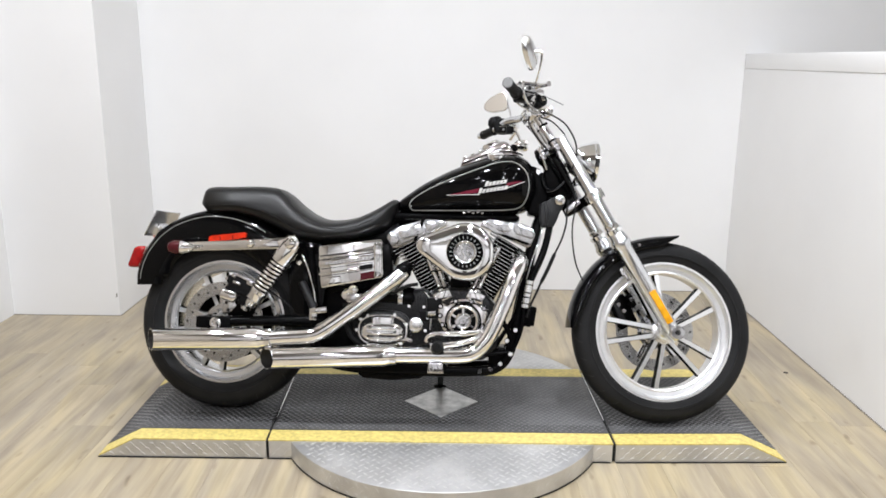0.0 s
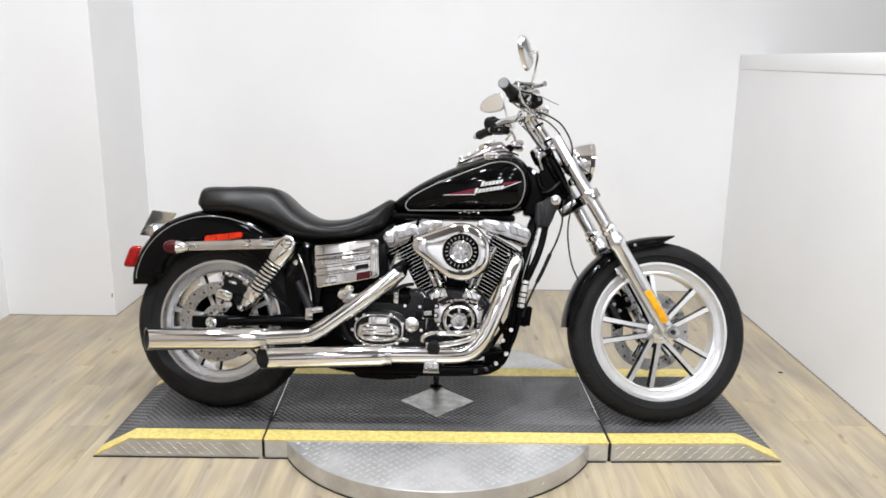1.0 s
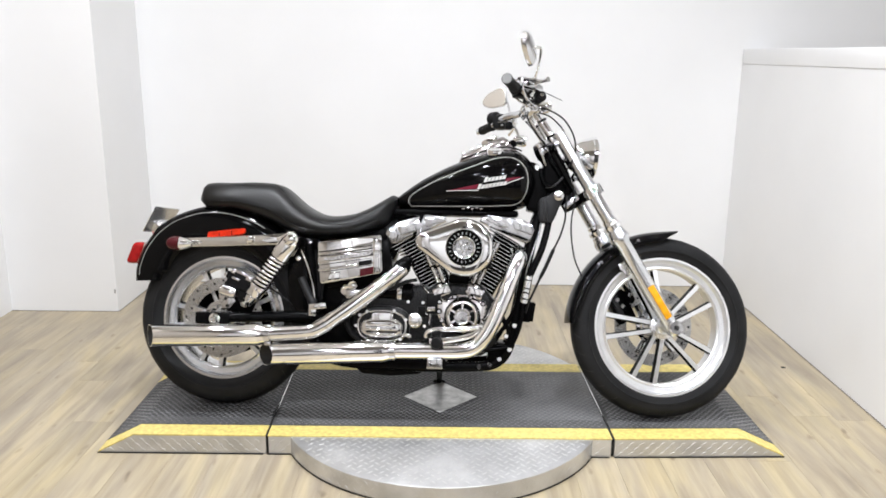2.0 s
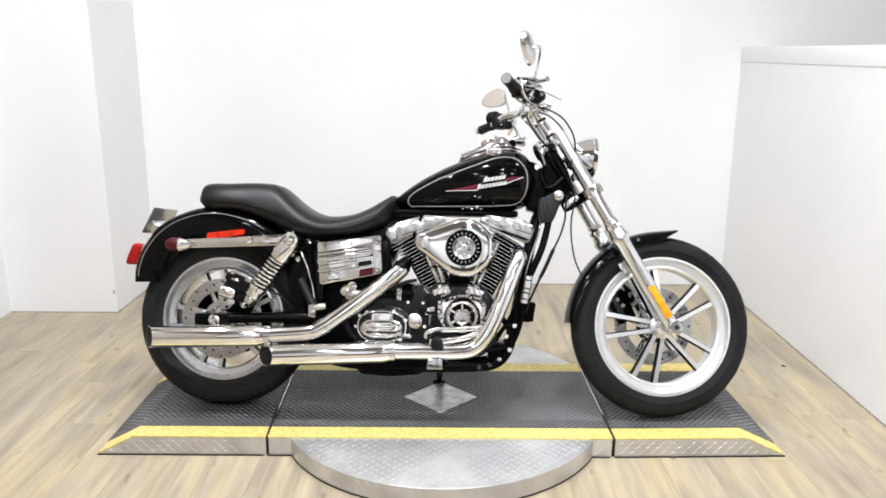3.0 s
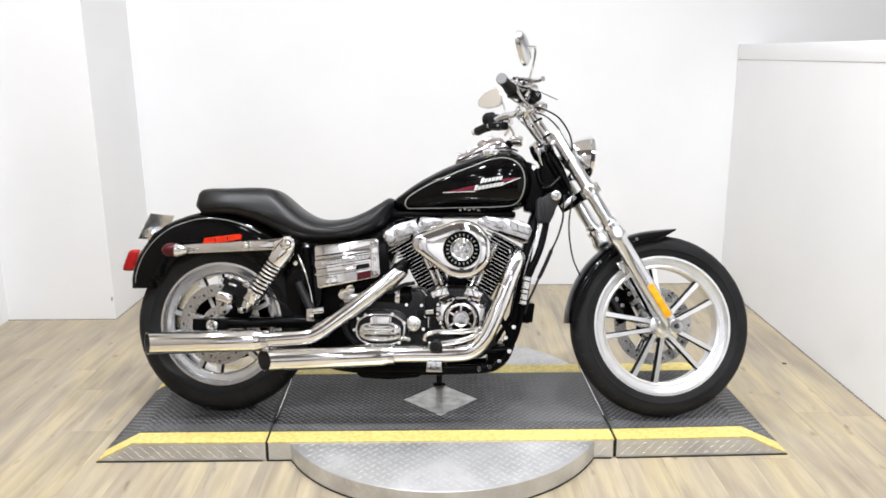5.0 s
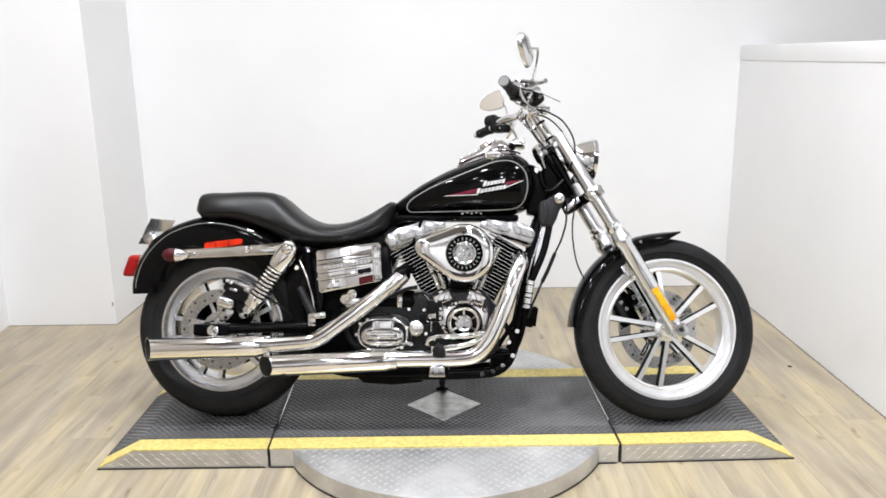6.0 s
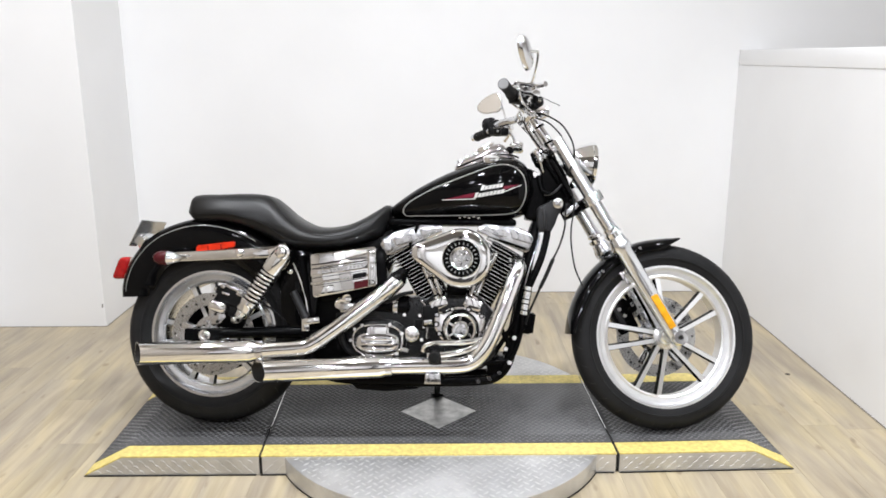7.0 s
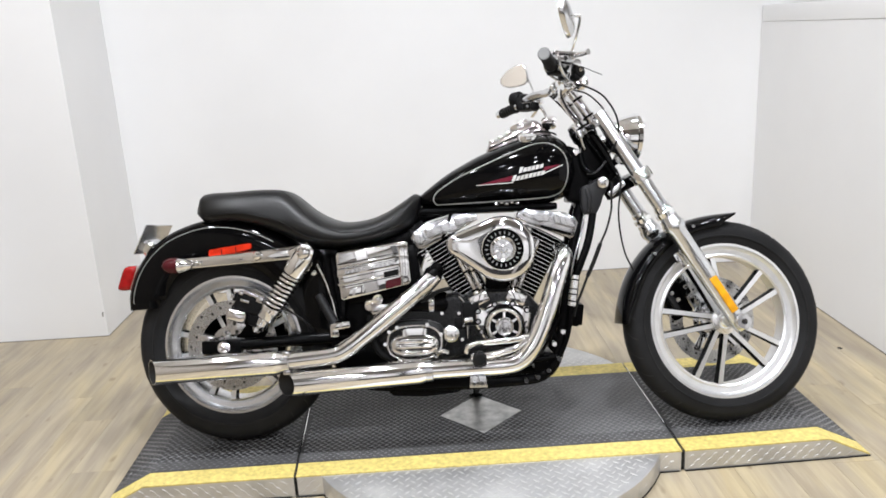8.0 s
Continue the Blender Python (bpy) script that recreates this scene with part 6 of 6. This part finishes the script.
for x0, z0, z1 in ((-0.430, 0.5690, 0.5975), (-0.428, 0.5545, 0.5845), (-0.424, 0.5230, 0.5520), (-0.420, 0.4980, 0.5265)):
    part("cover_groove", plate(B(), [(x0, z0 - 0.0010), (x0, z0 + 0.0010), (-0.243, z1 + 0.0010), (-0.243, z1 - 0.0010)], -0.1646, -0.152), SATIN, bb, "dark groove line")
part("cover_block", plate(B(), [(-0.410, 0.494), (-0.408, 0.464), (-0.352, 0.473), (-0.354, 0.502)], -0.1635, -0.150, 0.004, 2), CHROME, bb)
part("tray_bracket", box(B(), (-0.303, -0.135, 0.424), (0.066, 0.030, 0.028), 0.007, (0, -8, 0)), CHROME_DULL, bb, "dull silver bracket under the cover")
part("label_patch", plate(B(), [(-0.285, 0.486), (-0.285, 0.512), (-0.224, 0.525), (-0.224, 0.499)], -0.1605, -0.150), RED_DARK, bb, "small dark red label")
bm = box(B(), (-0.30, -0.02, 0.53), (0.24, 0.16, 0.16), 0.012, (0, -7, 0))
part("battery_tray", bm, SATIN, moto, "black battery tray")
# side panel ahead of the rear wheel
bm = plate(B(), [(-0.560, 0.500), (-0.535, 0.620), (-0.44, 0.620), (-0.42, 0.45), (-0.43, 0.33), (-0.51, 0.33), (-0.55, 0.40)], -0.105, 0.08, 0.012, 2)
part("side_panel", bm, PAINT, moto, "black inner side panel")
bm = plate(B(), [(-0.50, 0.26), (-0.47, 0.42), (-0.44, 0.50), (-0.20, 0.52), (-0.155, 0.46), (-0.10, 0.30), (-0.14, 0.22), (-0.45, 0.22)], -0.075, 0.09, 0.012, 2)
part("inner_primary", bm, SATIN, moto, "black inner case behind the exhausts")
part("panel_trim", tube(B(), spline([(-0.505, -0.112, 0.572), (-0.480, -0.114, 0.515), (-0.462, -0.114, 0.455), (-0.452, -0.112, 0.395)], 6), 0.0042, 8), CHROME, moto, "thin curved chrome trim", 60)
bm = box(B(), (-0.432, -0.135, 0.378), (0.060, 0.05, 0.022), 0.005, (0, -8, 0))
box(bm, (-0.455, -0.12, 0.36), (0.028, 0.04, 0.04), 0.006)
pg = part("passenger_peg", bm, CHROME, moto, "folded chrome passenger footpeg")
part("peg_arm", tube(B(), [(-0.505, -0.112, 0.475), (-0.458, -0.118, 0.385)], [0.013, 0.016], 14), NECK_GREY, pg, "dark grey arm")

# ---- swingarm, axle, brake
for sd in (-1, 1):
    part("swingarm_tube", tube(B(), spline([(-0.42, sd * 0.085, 0.335), (-0.56, sd * 0.10, 0.333), (-0.72, sd * 0.112, 0.328), (-0.86, sd * 0.114, 0.324)], 4), [0.022] * 5 + [0.019] * 8, 14), SATIN, moto, "black swingarm tube", 60)
    bm = box(B(), (-0.818, sd * 0.118, 0.323), (0.125, 0.034, 0.042), 0.006)
    blk = part("axle_block", bm, SATIN, moto, "black axle adjuster block")
    bm = lathe(B(), [(0.020, 0), (0.020, 0.004), (0.015, 0.006), (0.015, 0.018), (0.008, 0.020), (0.008, 0.012), (0, 0.012)], (-0.808, sd * 0.135, 0.322), (0, sd, 0), 24)
    part("axle_nut", bm, CHROME, blk, "bright axle nut")
bm = box(B(), (-0.766, -0.116, 0.420), (0.068, 0.052, 0.042), 0.0205, (0, 18, 0), 5)
cal = part("rear_caliper", bm, CHROME, moto, "polished rear brake caliper")
bm = box(B(), (-0.722, -0.098, 0.452), (0.105, 0.05, 0.062), 0.014, (0, 22, 0), 3)
box(bm, (-0.700, -0.095, 0.405), (0.07, 0.045, 0.05), 0.012, (0, 12, 0), 2)
box(bm, (-0.765, -0.098, 0.478), (0.022, 0.04, 0.03), 0.006, (0, 22, 0))
part("caliper_body", bm, PLASTIC, cal, "black caliper body")
for x, z, sx, sz, a in ((-0.748, 0.492, 0.016, 0.014, 20), (-0.716, 0.486, 0.050, 0.012, 24), (-0.690, 0.468, 0.022, 0.020, 24), (-0.738, 0.466, 0.030, 0.010, 18)):
    part("caliper_fitting", box(B(), (x, -0.122, z), (sx, 0.012, sz), 0.004, (0, a, 0)), CHROME_DULL, cal, "small bright caliper fitting")
bm = plate(B(), [(-0.802, 0.395), (-0.785, 0.412), (-0.760, 0.408), (-0.748, 0.382), (-0.775, 0.352), (-0.800, 0.350)], -0.092, -0.084, 0.002)
part("carrier_plate", bm, CHROME_DULL, cal, "bright carrier plate")
for q in ((-0.785, 0.392), (-0.778, 0.366)):
    part("carrier_hole", disc(B(), (q[0], -0.0925, q[1]), 0.006, 0.003, bev=0.0005, seg=14), HOLE, cal)
part("caliper_bracket", plate(B(), [(-0.80, 0.44), (-0.77, 0.475), (-0.68, 0.455), (-0.665, 0.40), (-0.69, 0.345), (-0.78, 0.345), (-0.79, 0.39)], -0.088, -0.072, 0.004), SATIN, cal, "black bracket")
for x, z in ((-0.785, 0.480), (-0.705, 0.470), (-0.668, 0.452), (-0.80, 0.385), (-0.82, 0.36)):
    bm = B()
    bolt(bm, (x, -0.088, z), 0.008, 0.008)
    part("bracket_bolt", bm, CHROME_DULL, cal)
cable([(-0.70, -0.11, 0.455), (-0.63, -0.10, 0.44), (-0.57, -0.09, 0.40), (-0.52, -0.09, 0.36), (-0.45, -0.09, 0.35)], 0.0036, GREYCAST, "brake_hose", "thin steel brake line")

# ---- rear shocks
for sd in (-1, 1):
    t, b = Vector((-0.528, sd * 0.150, 0.612)), Vector((-0.690, sd * 0.140, 0.380))
    ax = (b - t).normalized()
    ln = (b - t).length
    sh = part("shock_absorber", lathe(B(), [(0.020, 0.06), (0.020, ln - 0.07)], t, ax, 24), SATIN, moto, "chrome rear shock absorber with coil spring")
    part("upper_cover", lathe(B(), [(0, -0.024), (0.022, -0.021), (0.031, 0.0), (0.0355, 0.03), (0.0365, 0.078), (0.034, 0.084), (0.022, 0.084)], t, ax, 32), CHROME, sh, "chrome upper cover")
    n = 9
    hel = []
    o1 = ax.orthogonal().normalized()
    o2 = ax.cross(o1)
    for k in range(n * 14 + 1):
        a = 2 * math.pi * k / 14
        hel.append(t + ax * (0.080 + (ln - 0.152) * k / (n * 14)) + (o1 * math.cos(a) + o2 * math.sin(a)) * 0.0300)
    part("coil_spring", tube(B(), hel, 0.0047, 8), CHROME, sh, "chrome coil spring", 60)
    part("lower_body", lathe(B(), [(0.020, ln - 0.080), (0.033, ln - 0.078), (0.0335, ln - 0.064), (0.0305, ln - 0.060), (0.0300, ln - 0.036), (0.022, ln - 0.030), (0.018, ln - 0.006), (0.010, ln + 0.010), (0, ln + 0.012)], t, ax, 28), CHROME, sh, "chrome lower body")
    for p, r in ((t, 0.026), (b, 0.014)):
        bm = lathe(B(), [(r, -0.01), (r, 0.022), (r * 0.7, 0.028), (r * 0.62, 0.034), (r * 0.3, 0.038), (0, 0.038)], p + Vector((0, sd * 0.012, 0)), (0, sd, 0), 26)
        part("shock_bolt", bm, CHROME, sh, "chrome acorn bolt")
    bm = box(B(), (-0.548, sd * 0.128, 0.605), (0.075, 0.028, 0.062), 0.012, (0, -22, 0), 3)
    part("shock_mount", bm, CHROME, sh, "polished shock mount")

# ---- exhaust
def muffler(a, b, r, slash, label):
    """A round silencer from its cut mouth at a to its front end at b."""
    a, b = Vector(a), Vector(b)
    ax = (b - a).normalized()
    ln = (b - a).length
    prof = [(r * 0.955, 0.0), (r, 0.0), (r, ln * 0.5), (r, ln - 0.035), (r * 0.96, ln - 0.028), (r * 0.80, ln - 0.008), (r * 0.78, ln)]

    def cut(bm):
        for vtx in bm.verts:
            if (vtx.co - a).dot(ax) < 0.02:
                vtx.co += ax * slash * (0.5 - (vtx.co.y - a.y) / (2 * r))
        return bm

    ob = part("muffler", cut(lathe(B(), prof, a, ax, 44)), PIPE, moto, label, 40)
    part("mouth", cut(lathe(B(), [(r * 0.95, 0.0), (r * 0.92, 0.09), (0, 0.13)], a, ax, 40)), HOLE, ob, "black inside of the mouth")
    return ob


mu = muffler((-1.052, -0.178, 0.2585), (-0.600, -0.180, 0.2765), 0.0395, 0.055, "upper chrome silencer with slash-cut end")
ml = muffler((-0.640, -0.182, 0.2045), (-0.155, -0.182, 0.2315), 0.0385, 0.068, "lower chrome silencer with slash-cut end")


def pipe(name, pts, r, label):
    return part(name, tube(B(), spline(pts, 8), r, 22), PIPE, moto, label, 60)


rp = pipe("rear_exhaust_pipe", [(-0.615, -0.180, 0.2765), (-0.53, -0.180, 0.283), (-0.455, -0.180, 0.290), (-0.415, -0.178, 0.305), (-0.35, -0.172, 0.350), (-0.25, -0.160, 0.425), (-0.17, -0.148, 0.487), (-0.135, -0.135, 0.520)], 0.0285, "polished rear exhaust pipe")
part("pipe_flange", lathe(B(), [(0.024, 0), (0.030, 0.004), (0.030, 0.02), (0.024, 0.03), (0.018, 0.05)], (-0.145, -0.138, 0.512), (0.55, 0.28, 0.78), 24), SATIN, rp, "black exhaust flange")
pipe("front_exhaust_pipe", [(-0.175, -0.182, 0.231), (-0.05, -0.182, 0.235), (0.07, -0.181, 0.238), (0.118, -0.18, 0.250), (0.152, -0.178, 0.282), (0.180, -0.172, 0.330), (0.218, -0.160, 0.420), (0.250, -0.142, 0.505), (0.272, -0.120, 0.560), (0.268, -0.085, 0.585)], 0.0285, "polished front exhaust pipe")
for par, a, ax in ((mu, (-0.600, -0.180, 0.2765), (1, 0, 0.05)), (ml, (-0.160, -0.182, 0.2310), (1, 0, 0.05))):
    bm = lathe(B(), [(0.031, -0.012), (0.034, -0.010), (0.034, 0.010), (0.031, 0.012), (0.028, 0.012), (0.028, -0.012)], a, ax, 32, closed=True)
    if par is mu:
        for dz in (-0.030, 0.028):
            box(bm, (a[0] + 0.004, a[1] - 0.016, a[2] + dz), (0.024, 0.022, 0.014), 0.004)
    part("pipe_clamp", bm, CHROME_DULL, par, "steel pipe clamp")
for s, x0, x1 in ((0, -0.33, -0.25),):
    bm = B()
    for q in ((-0.40, -0.203, 0.318), (-0.22, -0.182, 0.452)):
        lathe(bm, [(0.0305, -0.004), (0.0305, 0.004), (0.027, 0.004), (0.027, -0.004)], (q[0], q[1] + 0.026, q[2] - 0.004), (0.8, 0.1, 0.6), 28, closed=True)
        part("shield_clamp", bm, CHROME_DULL, rp, "thin band clamp")
        bm = B()
    bm.free()

# ---- foot controls, stand
bm = tube(B(), spline([(-0.045, -0.205, 0.285), (-0.035, -0.21, 0.305), (0.0, -0.212, 0.313), (0.07, -0.205, 0.315), (0.125, -0.19, 0.320), (0.15, -0.16, 0.33)], 6), [0.008] * 10 + [0.0095] * 21, 12)
bp = part("brake_pedal", bm, CHROME, moto, "curved chrome brake pedal", 60)
part("lower_arm", tube(B(), spline([(-0.03, -0.208, 0.272), (0.03, -0.208, 0.276), (0.10, -0.20, 0.290), (0.14, -0.18, 0.31)], 6), 0.010, 12), CHROME, bp, "chrome lower arm", 60)
bm = lathe(B(), [(0, 0.0), (0.017, 0.002), (0.019, 0.01), (0.019, 0.075), (0.015, 0.082), (0, 0.083)], (-0.004, -0.185, 0.268), (0, -1, 0.02), 24)
pgr = part("rider_footpeg", bm, RUBBER, moto, "black rubber rider footpeg")
for k in range(4):
    part("peg_rib", lathe(B(), [(0.019, -0.003), (0.0212, -0.002), (0.0212, 0.002), (0.019, 0.003)], (-0.004, -0.205 - 0.015 * k, 0.268), (0, -1, 0), 24, closed=True), RUBBER, pgr)
bm = plate(B(), [(-0.036, 0.212), (-0.040, 0.176), (0.018, 0.176), (0.012, 0.212)], -0.205, -0.150, 0.004)
br = part("exhaust_bracket", bm, CHROME_DULL, moto, "steel exhaust hanger bracket")
for x in (-0.024, 0.0):
    bm = B()
    bolt(bm, (x, -0.205, 0.190), 0.007, 0.006)
    part("bracket_bolt", bm, CHROME, br)
inv = BIKE.inverted()
foot = inv @ Vector((-0.006, 0.150, DECK_Z + 0.006))
knee = Vector((-0.01, 0.09, 0.165))
bm = tube(B(), [knee, knee.lerp(foot, 0.5), foot], [0.014, 0.012, 0.010], 12)
ks = part("side_stand", bm, SATIN, moto, "black side stand resting on the deck")
bm = B()
disc(bm, foot + Vector((0, 0, -0.004)), 0.024, 0.008, (0, 0.25, 0.97), 0.002)
part("stand_foot", bm, SATIN, ks, "flat black stand foot")

# dark filler behind the side cover, and the sump under the gearbox
bm = plate(B(), [(-0.470, 0.625), (-0.30, 0.650), (-0.195, 0.690), (-0.165, 0.700), (-0.155, 0.625), (-0.172, 0.565), (-0.192, 0.500), (-0.215, 0.455), (-0.446, 0.443)], -0.050, 0.060, 0.012, 2)
ot = part("oil_tank", bm, SATIN, moto, "black oil tank between seat and engine")
part("oil_line", tube(B(), spline([(-0.205, -0.075, 0.665), (-0.190, -0.085, 0.61), (-0.205, -0.085, 0.55), (-0.235, -0.08, 0.50)], 5), 0.008, 10), RUBBER, ot, "black oil line", 60)
for x, z, r in ((-0.196, 0.585, 0.010), (-0.188, 0.650, 0.008), (-0.215, 0.515, 0.009)):
    bm = B()
    bolt(bm, (x, -0.060, z), r, 0.030)
    part("hose_clip", bm, CHROME_DULL, ot, "bright hose clip")
bm = plate(B(), [(-0.335, 0.185), (-0.318, 0.158), (-0.287, 0.130), (-0.184, 0.124), (-0.078, 0.134), (-0.040, 0.154), (0.0, 0.19)], -0.060, 0.060, 0.012, 2)
part("sump", bm, SATIN, moto, "black sump under the gearbox")

# ------------------------------------------------------------------ floor planks, one by one
PW, PL = 0.152, 1.22


def plank_mesh():
    bm = box(B(), (0, 0, -0.0035), (PW - 0.0004, PL - 0.0004, 0.007), 0.0004, None, 1)
    me = bpy.data.meshes.new("plank")
    bm.to_mesh(me)
    bm.free()
    me.materials.append(WOOD)
    return me


plank = plank_mesh()
rng = random.Random(7)
cols = int((RIGHT_X - LEFT_X) / PW) + 1
for i in range(cols):
    x = LEFT_X + PW * (i + 0.5)
    y = -3.2 + rng.uniform(0, PL)
    while y - PL / 2 < BACK_Y:
        ob = new("plank", plank)
        ob.parent = FLOOR
        ob.location = (x, y, 0)
        y += PL

# shade where planks meet walls, painted as thin dark strips
EDGE_SHADE = surf("floor_edge_shade", (0.20, 0.178, 0.15), 0.8, 0.0, var=0.3, scale=30.0)
for c_, s_ in (((RIGHT_X - 0.003, 0.085, 0.001), (0.006, 3.36, 0.002)), ((BLOCK_X + 0.003, (BLOCK_Y + BACK_Y) / 2, 0.001), (0.006, BACK_Y - BLOCK_Y, 0.002)),
               (((LEFT_X + BLOCK_X) / 2, BLOCK_Y - 0.003, 0.001), (BLOCK_X - LEFT_X, 0.006, 0.002)), (((BLOCK_X + RIGHT_X) / 2, BACK_Y - 0.003, 0.001), (RIGHT_X - BLOCK_X, 0.006, 0.002))):
    tagged(part("floor_edge_line", box(B(), c_, s_), EDGE_SHADE, FLOOR), "thin dark strip for the shade between planks and wall")
bm = lathe(B(), [(0, 0.0015), (0.006, 0.0012), (0.011, 0.0002)], (1.525, 0.515, 0.0), (0, 0, 1), 14)
tagged(part("floor_spot", bm, HOLE, FLOOR), "small dark spot on the planks")
